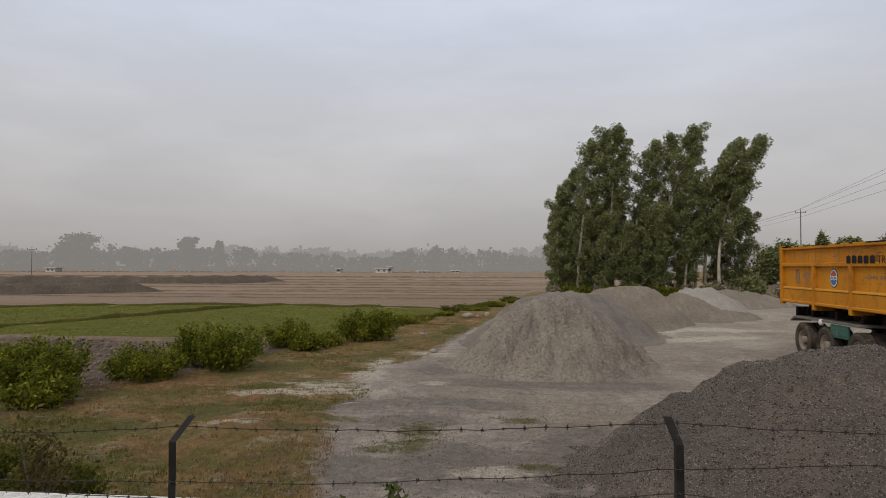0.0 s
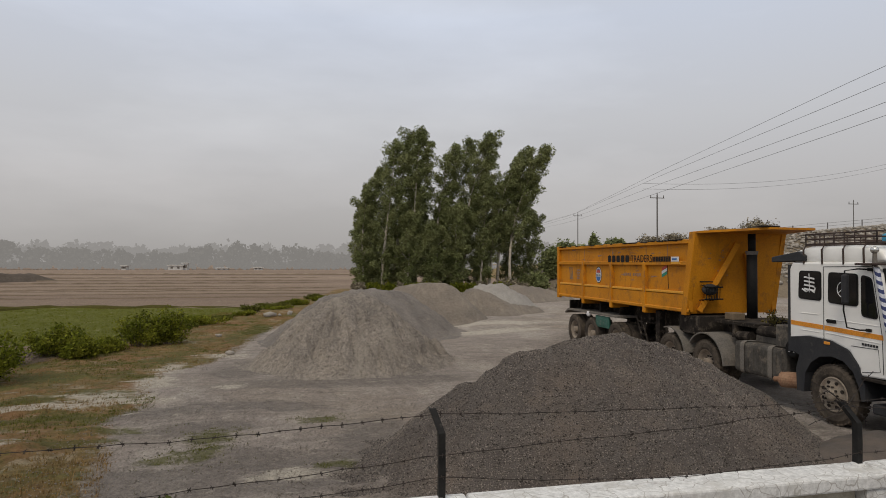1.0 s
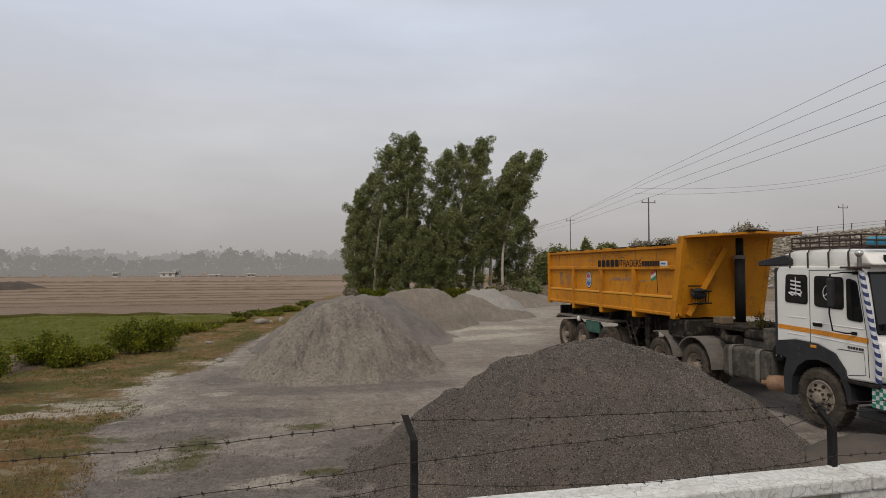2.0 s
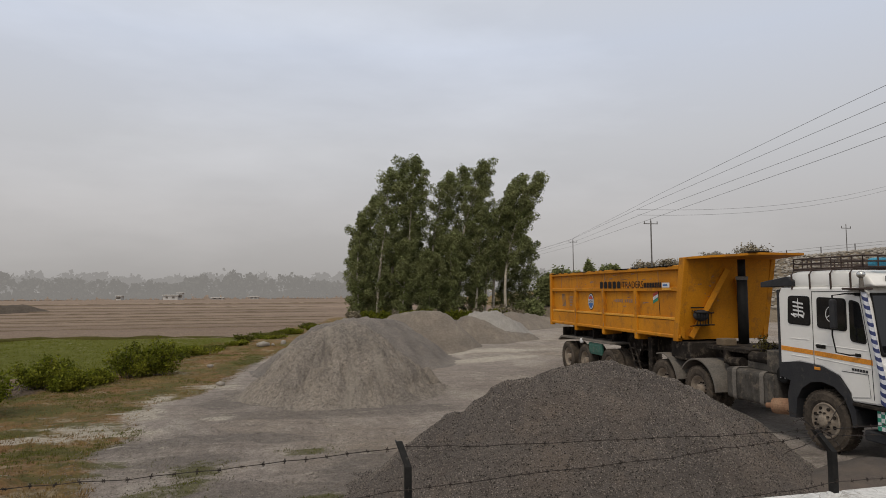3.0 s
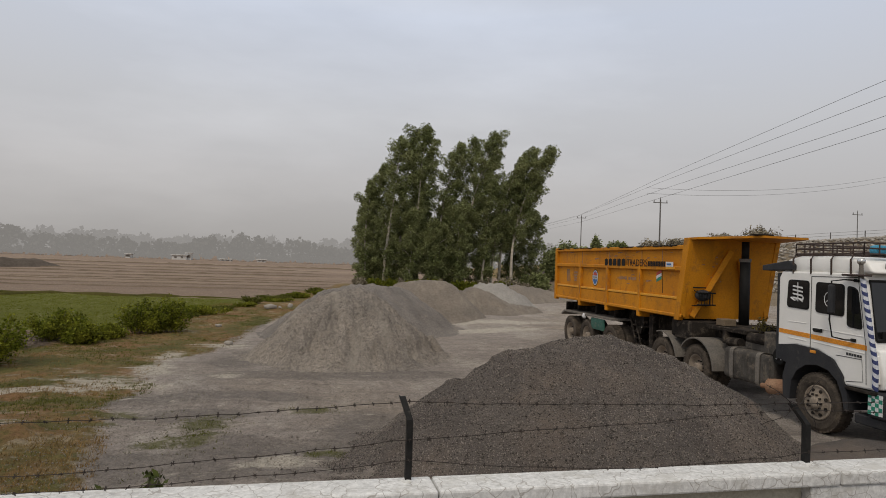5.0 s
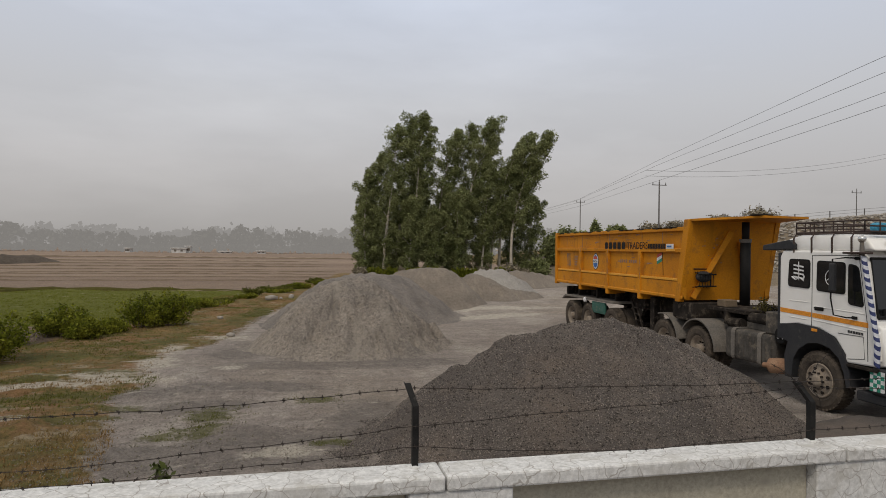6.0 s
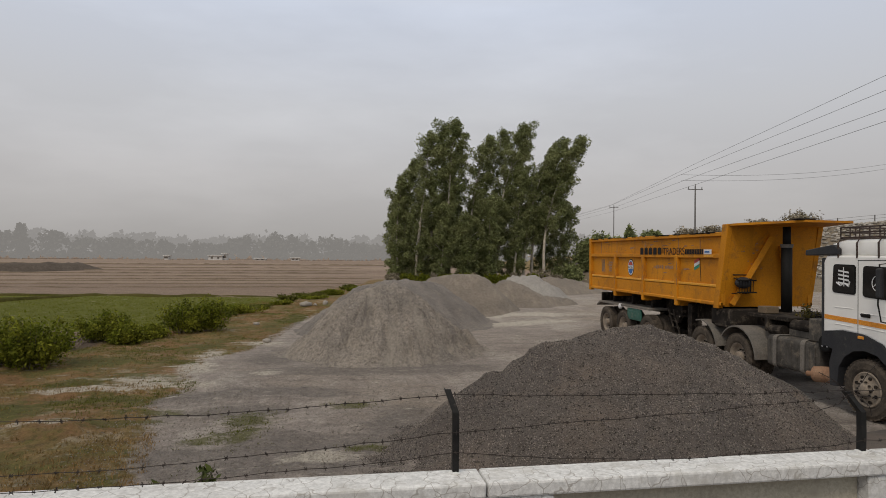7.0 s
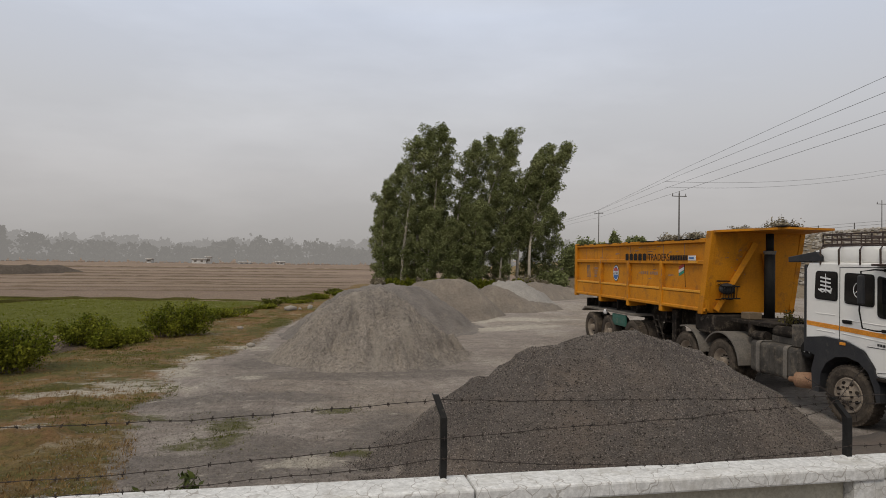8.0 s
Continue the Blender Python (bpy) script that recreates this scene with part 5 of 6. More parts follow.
w1 = side_window([(0.75, 2.12), (0.22, 2.10), (0.22, 2.62), (0.72, 2.63)])
for k in range(4):
    bm = bmesh.new()
    flat(bm, [(0.60, 2.50 - 0.07 * k), (0.36, 2.47 - 0.07 * k), (0.36, 2.50 - 0.07 * k), (0.60, 2.53 - 0.07 * k)], -0.017, 0.003)
    part("window_sticker", bm, DECAL_WHITE, w1, "white sticker")
bm = bmesh.new()
pipe(bm, [(-0.018, 0.48, 2.58), (-0.018, 0.47, 2.24)], 0.008, 5)
pipe(bm, [(-0.018, 0.64, 2.3), (-0.018, 0.55, 2.25), (-0.018, 0.45, 2.29), (-0.018, 0.36, 2.24), (-0.018, 0.34, 2.33)], 0.014, 5)
part("window_sticker", bm, DECAL_WHITE, w1, "white sticker")
w2 = side_window([(0.07, 2.08), (-0.54, 2.05), (-0.54, 2.59), (0.06, 2.61)])
bm = bmesh.new()
pipe(bm, [(-0.018, -0.24 + 0.105 * math.cos(a * math.pi / 12), 2.32 + 0.125 * math.sin(a * math.pi / 12)) for a in range(25)], 0.007, 5)
for k in range(3):
    a = math.pi / 2 + k * 2 * math.pi / 3
    pipe(bm, [(-0.018, -0.24, 2.32), (-0.018, -0.24 + 0.10 * math.cos(a), 2.32 + 0.12 * math.sin(a))], 0.013, 5, 0.003)
part("window_sticker", bm, DECAL_WHITE, w2, "white ring sticker")
side_window([(-0.60, 1.90), (-0.91, 1.87), (-0.80, 2.53), (-0.60, 2.58)], "quarter_window")
bm = bmesh.new()
box(bm, -0.03, -0.002, -0.10, 0.10, 1.735, 1.80, 0.012)
box(bm, -0.045, -0.028, -0.06, 0.09, 1.765, 1.79, 0.006)
part("door_handle", bm, BLACK, tractor, "black door handle")
# mirror on its bow
bm = bmesh.new()
pipe(bm, [(0.0, -0.78, 2.66), (-0.16, -0.70, 2.67), (-0.24, -0.52, 2.64), (-0.25, -0.50, 2.0), (-0.22, -0.53, 1.72), (-0.12, -0.68, 1.69), (0.0, -0.74, 1.69)], 0.013, 7)
mir = part("mirror_bow", bm, BLACK, tractor, "black mirror bow")
bm = bmesh.new()
box(bm, -0.30, -0.20, -0.58, -0.49, 2.10, 2.58, 0.03, 2)
part("mirror", bm, DARK_PLASTIC, mir, "black wing mirror")
for y in (-0.78, -0.74):
    bm = bmesh.new()
    z = 2.66 if y == -0.78 else 1.69
    box(bm, -0.03, 0.0, y - 0.05, y + 0.05, z - 0.025, z + 0.025, 0.008)
    part("bracket", bm, BLACK, tractor)
# model plate as bars
for k in range(6):
    bm = bmesh.new()
    y = -0.60 - 0.052 * k
    flat(bm, rect(y - 0.038, y, 1.435 - 0.002 * k, 1.475 - 0.002 * k), -0.002, 0.006)
    part("badge_bar", bm, DARK_PLASTIC, tractor)
# wheel arch
arch = [(0.98, 1.40), (0.52, 1.46), (0.05, 1.44), (-0.32, 1.33), (-0.52, 1.12), (-0.66, 0.80), (-0.68, 0.55), (-0.60, 0.52), (-0.55, 0.75), (-0.44, 0.98), (-0.25, 1.12), (0.0, 1.17), (0.25, 1.13), (0.45, 1.0), (0.58, 0.80), (0.62, 0.45),
        (0.78, 0.45), (0.80, 0.85), (0.72, 1.10), (0.98, 1.16)]
for x0, x1 in ((-0.025, 0.42), (W - 0.42, W + 0.025)):
    bm = bmesh.new()
    prism(bm, arch, x0, x1, 0.0)
    part("wheel_arch", bm, DARK_PLASTIC, tractor, "dark grey plastic wheel arch")
bm = bmesh.new()
box(bm, -0.035, -0.02, 0.02, 0.15, 1.36, 1.41, 0.006)
part("side_lamp", bm, ORANGE, tractor, "small orange side lamp")
# front: windscreen, panels, grille, bumper
bm = bmesh.new()
for pts, d in (([(0.07, 1.72), (W - 0.07, 1.72), (W - 0.10, 2.66), (0.10, 2.66)], 0.0),):
    vs = []
    for x, z in pts:
        y = -1.11 + (z - 1.62) * 0.19
        vs.append((bm.verts.new((x, y - 0.02, z)), bm.verts.new((x, y + 0.01, z))))
    bm.faces.new([v[0] for v in vs])
    bm.faces.new([v[1] for v in vs][::-1])
    for k in range(4):
        bm.faces.new((vs[k][0], vs[(k + 1) % 4][0], vs[(k + 1) % 4][1], vs[k][1]))
ws = part("windscreen", bm, GLASS, tractor, "dark windscreen")
bm = bmesh.new()
pipe(bm, [(0.06, -1.11, 1.72), (0.09, -0.93, 2.66), (W - 0.09, -0.93, 2.66), (W - 0.06, -1.11, 1.72), (0.06, -1.11, 1.72)], 0.025, 6)
part("seal", bm, BLACK, ws)
bm = bmesh.new()
box(bm, 0.14, W - 0.14, -1.142, -1.118, 1.76, 1.87)
part("sun_strip", bm, BLACK, ws, "navy strip along the windscreen foot")
for k in range(9):
    bm = bmesh.new()
    box(bm, 0.20 + 0.11 * k, 0.28 + 0.11 * k, -1.148, -1.14, 1.785, 1.845)
    part("painted_bar", bm, DECAL_WHITE, ws)
for k in range(7):
    bm = bmesh.new()
    box(bm, 0.32 + 0.16 * k, 0.43 + 0.16 * k, -1.02, -0.985, 2.83, 2.95)
    part("painted_bar", bm, BLACK, tractor)
bm = bmesh.new()
prism(bm, [(-1.10, 1.60), (-1.20, 1.58), (-1.27, 1.2), (-1.27, 0.98), (-1.12, 0.96)], 0.03, W - 0.03, 0.03)
part("front_panel", bm, WHITE_PAINT, tractor, "white front panel", True)
bm = bmesh.new()
prism(bm, [(-1.03, 1.52), (-1.20, 1.50), (-1.22, 1.06), (-1.12, 1.02)], -0.012, 0.03, 0.012)
part("corner_vane", bm, WHITE_PAINT, tractor, "white corner vane")
bm = bmesh.new()
for k in range(3):
    box(bm, 0.5, W - 0.5, -1.29, -1.25, 1.08 + 0.13 * k, 1.15 + 0.13 * k, 0.01)
part("grille", bm, DARK_PLASTIC, tractor)
bm = bmesh.new()
box(bm, 0.0, W, -1.62, -1.02, 0.52, 0.94, 0.03)
box(bm, 0.05, W - 0.05, -1.60, -0.72, 0.36, 0.52, 0.02)
bump = part("bumper", bm, DARK_PLASTIC, tractor, "dark grey steel bumper")
bm = bmesh.new()
box(bm, -0.05, 0.35, -1.2, -0.62, 0.88, 0.93, 0.008)
part("step", bm, CHASSIS, tractor)
bm = bmesh.new()
box(bm, -0.012, -0.002, -1.30, -1.04, 0.58, 0.90)
chk = part("checker_panel", bm, DECAL_WHITE, bump, "green and white chequered reflector panel")
for i in range(4):
    for j in range(5):
        if (i + j) % 2:
            bm = bmesh.new()
            flat(bm, rect(-1.30 + 0.065 * i, -1.235 + 0.065 * i, 0.58 + 0.064 * j, 0.644 + 0.064 * j), -0.012, 0.003)
            part("checker_square", bm, DECAL_GREEN, bump)
bm = bmesh.new()
box(bm, 0.12, 0.55, -1.65, -1.60, 0.64, 0.86, 0.02)
part("headlight", bm, LAMP_GLASS, bump, "clear headlight")
# striped tinsel down the pillar
for k in range(26):
    f0, f1 = k / 26, (k + 1) / 26
    pts = []
    for f in (f0, f1):
        z = 2.70 - 1.70 * f
        pts.append((-0.05 - 0.02 * f, -0.93 - 0.29 * min(1, f * 1.25), z))
    bm = bmesh.new()
    pipe(bm, pts, 0.044, 10)
    for v in bm.verts:
        f = (2.70 - v.co.z) / 1.70
        v.co.z += 0.8 * (v.co.y + 0.93 + 0.29 * min(1, f * 1.25))
    part("tinsel_band", bm, ROPE_BLUE if k % 2 else ROPE_WHITE, tractor, "blue tinsel band" if k % 2 else "white tinsel band")
bm = bmesh.new()
tube(bm, (-0.05, -0.90, 2.68), (-0.05, -0.90, 2.92), 0.04, 0.03, seg=10)
fin = part("finial_post", bm, FENDER, tractor)
bm = bmesh.new()
bmesh.ops.create_uvsphere(bm, u_segments=16, v_segments=10, radius=0.062, matrix=Matrix.Translation((-0.05, -0.90, 2.97)))
part("finial_ball", bm, CHROME, fin, "chrome ball finial", True)
bm = bmesh.new()
box(bm, -0.14, 0.05, -1.02, -0.60, 2.73, 2.765, 0.01)
part("sun_visor_end", bm, RACK_STEEL, tractor)
# roof rack
bm = bmesh.new()
RZ = 3.28
for y in (0.62, 0.20, -0.25, -0.65):
    pipe(bm, [(0.0, y, 2.74), (-0.005, y, 3.0), (0.05, y, 3.08), (W - 0.05, y, 3.08), (W, y, 3.0), (W, y, 2.74)], 0.016, 6)
rack = part("roof_rack", bm, RACK_STEEL, tractor, "dark steel roof rack")
for z in (3.10, 3.19, RZ):
    bm = bmesh.new()
    pipe(bm, [(0.05, 0.62, z), (0.05, -0.85, z), (W - 0.05, -0.85, z), (W - 0.05, 0.62, z), (0.05, 0.62, z)], 0.014, 6)
    part("rack_rail", bm, RACK_STEEL, rack)
bm = bmesh.new()
for k in range(8):
    y = 0.62 - 0.21 * k
    for x in (0.05, W - 0.05):
        pipe(bm, [(x, y, 3.08), (x, y, RZ)], 0.012, 5)
for k in range(9):
    x = 0.05 + (W - 0.1) / 8 * k
    for y in (0.62, -0.85):
        pipe(bm, [(x, y, 3.08), (x, y, RZ)], 0.012, 5)
part("rack_lattice", bm, RACK_STEEL, rack, kind="stuff")
bm = bmesh.new()
box(bm, 0.35, 1.1, -0.80, -0.62, 3.10, 3.25, 0.05, 2)
part("folded_tarpaulin", bm, TARP, tractor, "folded blue tarpaulin")
# chassis, tank, silencer
for x in (0.78, 1.57):
    bm = bmesh.new()
    box(bm, x, x + 0.09, -1.0, 5.7, 0.74, 1.04, 0.01)
    part("frame_rail", bm, CHASSIS, tractor)
bm = bmesh.new()
box(bm, 0.6, W - 0.6, 3.1, 5.2, 1.04, 1.16, 0.03)
part("fifth_wheel", bm, CHASSIS, tractor)
bm = bmesh.new()
box(bm, 0.02, 0.66, 1.12, 2.62, 0.50, 1.14, 0.09, 3)
tank = part("fuel_tank", bm, STEEL, tractor, "dusty grey steel fuel tank")
for y in (1.52, 2.32):
    bm = bmesh.new()
    box(bm, 0.005, 0.675, y - 0.03, y + 0.03, 0.485, 1.155, 0.09, 3)
    part("tank_strap", bm, FENDER, tank)
for k in range(9):
    bm = bmesh.new()
    y = 1.2 + 0.16 * k
    box(bm, 0.012, 0.05, y - 0.012, y + 0.012, 0.6, 1.05, 0.005)
    part("tank_rib", bm, STEEL, tank)
bm = bmesh.new()
tube(bm, (0.20, 0.72, 0.60), (0.05, 1.22, 0.56), 0.15, seg=20)
tube(bm, (0.05, 1.22, 0.56), (0.0, 1.38, 0.54), 0.05, seg=12)
part("silencer", bm, RUST, tractor, "rusty brown silencer with tail pipe")
bm = bmesh.new()
lathe(bm, [(0.0, 0.03), (0.0, 0.10), (-0.03, 0.15), (0.05, 0.17), (0.14, 0.17)], 0.06, 0.98, 1.16, 20)
air = part("air_filter", bm, BLACK, tractor, "round black air intake", True)
bm = bmesh.new()
for k in range(2):
    box(bm, 0.025, 0.035, 0.90 + 0.12 * k, 0.93 + 0.12 * k, 1.10, 1.20, 0.004)
part("intake_mark", bm, DECAL_WHITE, air)
bm = bmesh.new()
box(bm, 0.08, 0.75, 1.05, 1.45, 1.15, 1.58, 0.02)
box(bm, 0.3, 0.7, 1.5, 2.3, 1.12, 1.30, 0.03)
part("equipment_box", bm, STEEL, tractor)
bm = bmesh.new()
r_h = random.Random(3)
for k in range(9):
    p = Vector((r_h.uniform(0.15, 1.1), 0.8, r_h.uniform(0.7, 1.3)))
    q = Vector((r_h.uniform(0.15, 1.1), r_h.uniform(1.6, 2.9), r_h.uniform(0.8, 1.35)))
    pipe(bm, [p, p.lerp(q, 0.5) + Vector((0, 0, r_h.uniform(-0.2, 0.15))), q], 0.018, 5)
part("hoses", bm, BLACK, tractor, kind="stuff")
for k0, x, z in ((0, 0.85, 1.62), (1, 1.05, 1.55)):
    bm = bmesh.new()
    pts = []
    for k in range(90):
        f = k / 89
        a = f * 2 * math.pi * 11
        pts.append((x + 0.06 * math.cos(a), 1.15 + 1.3 * f, z - 0.35 * 4 * f * (1 - f) * 0.5 + 0.06 * math.sin(a)))
    pipe(bm, pts, 0.012, 5)
    part("coiled_air_hose", bm, BLACK, tractor, "black coiled air hose")
# drive axles and their mudguards
wheel(tractor, 0.0, 0.0, width=0.28, dished=False)
wheel(tractor, W, 0.0, width=0.28, far=True)
for y in (3.58, 5.02):
    wheel(tractor, 0.0, y)
    wheel(tractor, 0.33, y)
    wheel(tractor, W, y, far=True)
    bm = bmesh.new()
    tube(bm, (0.1, y, 0.52), (W - 0.1, y, 0.52), 0.10, seg=10)
    bmesh.ops.create_uvsphere(bm, u_segments=12, v_segments=8, radius=0.22, matrix=Matrix.Translation((W / 2, y, 0.52)))
    part("axle", bm, CHASSIS, tractor)
    for xa in (-0.03, W - 0.61):
        bm = bmesh.new()
        a0, a1 = (0.02, 0.80) if y < 4 else (0.06, 0.60)
        outer = [(y - 0.70 * math.cos(math.pi * (a0 + (a1 - a0) * k / 14)), 0.50 + 0.70 * math.sin(math.pi * (a0 + (a1 - a0) * k / 14))) for k in range(15)]
        inner = [(y - 0.67 * math.cos(math.pi * (a0 + (a1 - a0) * k / 14)), 0.50 + 0.67 * math.sin(math.pi * (a0 + (a1 - a0) * k / 14))) for k in range(15)]
        prism(bm, outer + inner[::-1], xa, xa + 0.64)
        part("mudguard", bm, FENDER, tractor, "rounded dusty grey mudguard")
bm = bmesh.new()
tube(bm, (0.1, 0, 0.52), (W - 0.1, 0, 0.52), 0.07, seg=10)
part("axle", bm, CHASSIS, tractor)
# dark gear between cab and trailer
for k, (xa, ya, za, ra, la) in enumerate([(0.35, 1.55, 1.38, 0.12, 0.7), (0.35, 2.45, 1.22, 0.10, 0.5), (1.1, 1.4, 1.45, 0.13, 0.6), (1.7, 1.5, 1.5, 0.12, 0.6)]):
    bm = bmesh.new()
    tube(bm, (xa, ya, za), (xa + 0.05, ya + la, za - 0.03), ra, seg=14)
    bmesh.ops.bevel(bm, geom=[e for e in bm.edges if len(e.link_faces) == 2 and e.calc_face_angle(0) > 1], offset=0.02, segments=2, affect="EDGES")
    part("air_tank", bm, CHASSIS, tractor, "dusty black air tank")
# what lies on the coupling
bm = bmesh.new()
box(bm, 0.45, 0.76, 3.2, 3.5, 1.495, 1.65, 0.012)
solid("carton", bm, material("brown_cardboard", (0.17, 0.125, 0.08), (0.13, 0.095, 0.06), 0.9, 0, 4, 40, 0.1), "small brown carton lying on the trailer neck", "carton", at=TRUCK)
bm = bmesh.new()
box(bm, 0.35, 2.1, 2.35, 3.75, 1.40, 1.49, 0.015)
part("neck_plate", bm, CHASSIS, trailer)

# twigs jammed behind the cab
bush(9.45, 12.05, 0.34, 0.55, 611, 0.055, WEED_LEAF, "cut_branches", "cut leafy twigs jammed behind the cab", 0.13, (0, 0, 0.2), "", base=1.30, twigs=10)

# ---- embankment, power line ----
EMB = [(20.0, 66.0, 1.5), (26.0, 62.0, 3.0), (36.0, 58.0, 4.6), (48.0, 54.0, 6.1), (62.0, 51.0, 7.4), (80.0, 48.0, 8.6), (120.0, 40.0, 9.0)]


def emb_at(x):
    a = np.array(EMB)
    return float(np.interp(x, a[:, 0], a[:, 1])), float(np.interp(x, a[:, 0], a[:, 2]))


bv, bf = [], []
exs = np.arange(18, 121, 1.5)
PROFILE = [(-11.0, -0.3), (-9, 0.06), (-6.5, 0.32), (-4, 0.60), (-2, 0.82), (-0.4, 0.985), (0.6, 1.0), (5, 1.0), (14, -0.2)]
for x in exs:
    yc, h = emb_at(x)
    for dy, f in PROFILE:
        bv.append((x, yc + dy, h * f * smooth(17, 27, x) + 0.12 * fbm(x, dy, 0.5, 6.0, 3)))
k = len(PROFILE)
for i in range(len(exs) - 1):
    for j in range(k - 1):
        bf.append((i * k + j, (i + 1) * k + j, (i + 1) * k + j + 1, i * k + j + 1))
tagged(new("embankment", raw_mesh("embankment", bv, bf, EARTH, True)), "earth embankment pitched with pale stones", "embankment", kind="structure")
# pitching stones on its face
ICO = bmesh.new()
bmesh.ops.create_icosphere(ICO, subdivisions=1, radius=1.0)
ico_v = np.array([v.co[:] for v in ICO.verts])
ico_f = np.array([[v.index for v in f.verts] for f in ICO.faces])
ICO.free()


def stones(name, places, sizes, mat, flatten=0.6):
    n = len(places)
    v = ico_v[None] * RNG.uniform(0.7, 1.3, (n, len(ico_v), 1))
    sc = np.asarray(sizes)[:, None] * RNG.uniform(0.7, 1.3, (n, 3)) * np.array((1, 1, flatten))
    a = RNG.uniform(0, 2 * np.pi, n)
    v = v * sc[:, None, :]
    c, s = np.cos(a)[:, None], np.sin(a)[:, None]
    v = np.stack([v[..., 0] * c - v[..., 1] * s, v[..., 0] * s + v[..., 1] * c, v[..., 2]], -1) + np.asarray(places)[:, None, :]
    f = ico_f[None] + (np.arange(n) * len(ico_v))[:, None, None]
    return raw_mesh(name, v.reshape(-1, 3), f.reshape(-1, 3), mat)


pl = []
pf = np.array(PROFILE)
for _ in range(9000):
    x = RNG.uniform(24, 100)
    dy = RNG.uniform(-7.5, 0.5)
    yc, h = emb_at(x)
    pl.append((x, yc + dy, h * np.interp(dy, pf[:, 0], pf[:, 1]) * smooth(17, 27, x) + 0.05))
tagged(new("pitching_stones", stones("pitching_stones", pl, RNG.uniform(0.09, 0.26, len(pl)), ROCK)), "rough pale stones covering the embankment face", "stones", kind="stuff")
# fence along the crest
for i in range(16):
    x = 34 + 3.4 * i
    yc, h = emb_at(x)
    bm = bmesh.new()
    box(bm, -0.04, 0.04, -0.04, 0.04, -0.2, 0.75, 0.01)
    solid("crest_post", bm, POLE, "short grey post on the embankment crest", "post", "posts on the crest", at=(x, yc + 1.5, h))
bm = bmesh.new()
for z in (0.4, 0.7):
    pipe(bm, [(x, emb_at(x)[0] + 1.5, emb_at(x)[1] + z) for x in np.arange(30, 92, 4)], 0.014, 5)
solid("crest_rail", bm, POLE, "thin grey rail along the embankment crest", "rail")


def power_pole(x, y, base, top, arm=0.75, label="steel power pole with a cross-arm"):
    p = thing("power_pole", (x, y, base), label, "power pole", "power line")
    h = top - base
    bm = bmesh.new()
    tube(bm, (0, 0, -0.3), (0, 0, h), 0.09 if h > 7 else 0.055, 0.06 if h > 7 else 0.04, seg=10)
    part("mast", bm, POLE, p)
    bm = bmesh.new()
    box(bm, -arm, arm, -0.03, 0.03, h - 0.32, h - 0.25, 0.01)
    part("cross_arm", bm, POLE, p)
    for dx in (-arm + 0.08, 0.0, arm - 0.08):
        bm = bmesh.new()
        z = h - 0.24 if dx else h
        tube(bm, (dx, 0, z), (dx, 0, z + 0.22), 0.045, 0.03, seg=8)
        part("insulator", bm, POLE, p)
    return p


POLES = [(26.0, 14.0, 0.0, 13.3), (32.12, 55.0, 0.9, 9.45), (41.4, 94.4, 0.0, 10.8), (49.4, 140.0, 0.0, 11.4)]
for x, y, b, tz in POLES:
    power_pole(x, y, b, tz)
power_pole(-79.0, 98.4, -0.1, 5.6, 0.9, "small far power pole standing in the fields")
power_pole(63.2, 64.0, 6.0, 10.4, 0.7, "power pole beyond the embankment crest")
for dx, za, zb, zc in ((-0.67, 12.65, 11.60, 10.75), (0.0, 11.84, 11.15, 11.05), (0.67, 10.84, 10.40, 10.75), (0.0, 10.18, 9.62, 9.9)):
    knots = [(14.0, 26.0, za + 0.55), (29.5, 28.23, za), (55.0, 32.12, zb), (94.4, 41.4, zc), (140.0, 49.4, zc + 0.4)]
    ky = [k[0] for k in knots]
    pts = [(float(np.interp(y, ky, [k[1] for k in knots])) + dx * smooth(55, 94, y), y, float(np.interp(y, ky, [k[2] for k in knots]))) for y in np.arange(14, 140.1, 3)]
    bm = bmesh.new()
    pipe(bm, pts, 0.012, 5)
    solid("power_cable", bm, CABLE, "thin overhead power cable", "cable", "overhead cables")
for dz in (0.0, 0.5):
    bm = bmesh.new()
    pipe(bm, [(29.0 + 46 * f, 52.0 + 14 * f, 9.6 + dz + 6.6 * f - 1.2 * 4 * f * (1 - f)) for f in np.linspace(0.0, 1.0, 24)], 0.012, 5)
    solid("power_cable", bm, CABLE, "thin overhead cable crossing to the embankment", "cable", "overhead cables")

# ---- scrub beyond the yard ----
SCRUB = [(24.0, 60.5, 2.0, 3.0, LEAF), (25.6, 61.0, 1.7, 2.6, LEAF), (28.0, 60.0, 0.8, 2.5, LEAF), (30.5, 60.0, 1.3, 1.7, LEAF), (34.5, 60.0, 1.9, 1.5, DRY_LEAF), (37.5, 60.0, 1.9, 1.3, DRY_LEAF), (41.0, 58.0, 1.8, 1.6, DRY_LEAF),
         (45.0, 57.5, 2.4, 1.9, DRY_LEAF), (49.5, 56.0, 1.9, 2.6, DRY_LEAF), (53.0, 56.0, 1.6, 1.6, DRY_LEAF), (56.6, 54.5, 0.9, 2.3, LEAF), (21.0, 57.5, 1.5, 1.8, LEAF), (18.0, 57.0, 1.6, 1.5, DRY_LEAF), (23.0, 55.5, 1.3, 1.3, DRY_LEAF), (25.5, 54.0, 1.6, 1.4, DRY_LEAF),
         (29.0, 53.0, 1.5, 1.5, DRY_LEAF)]
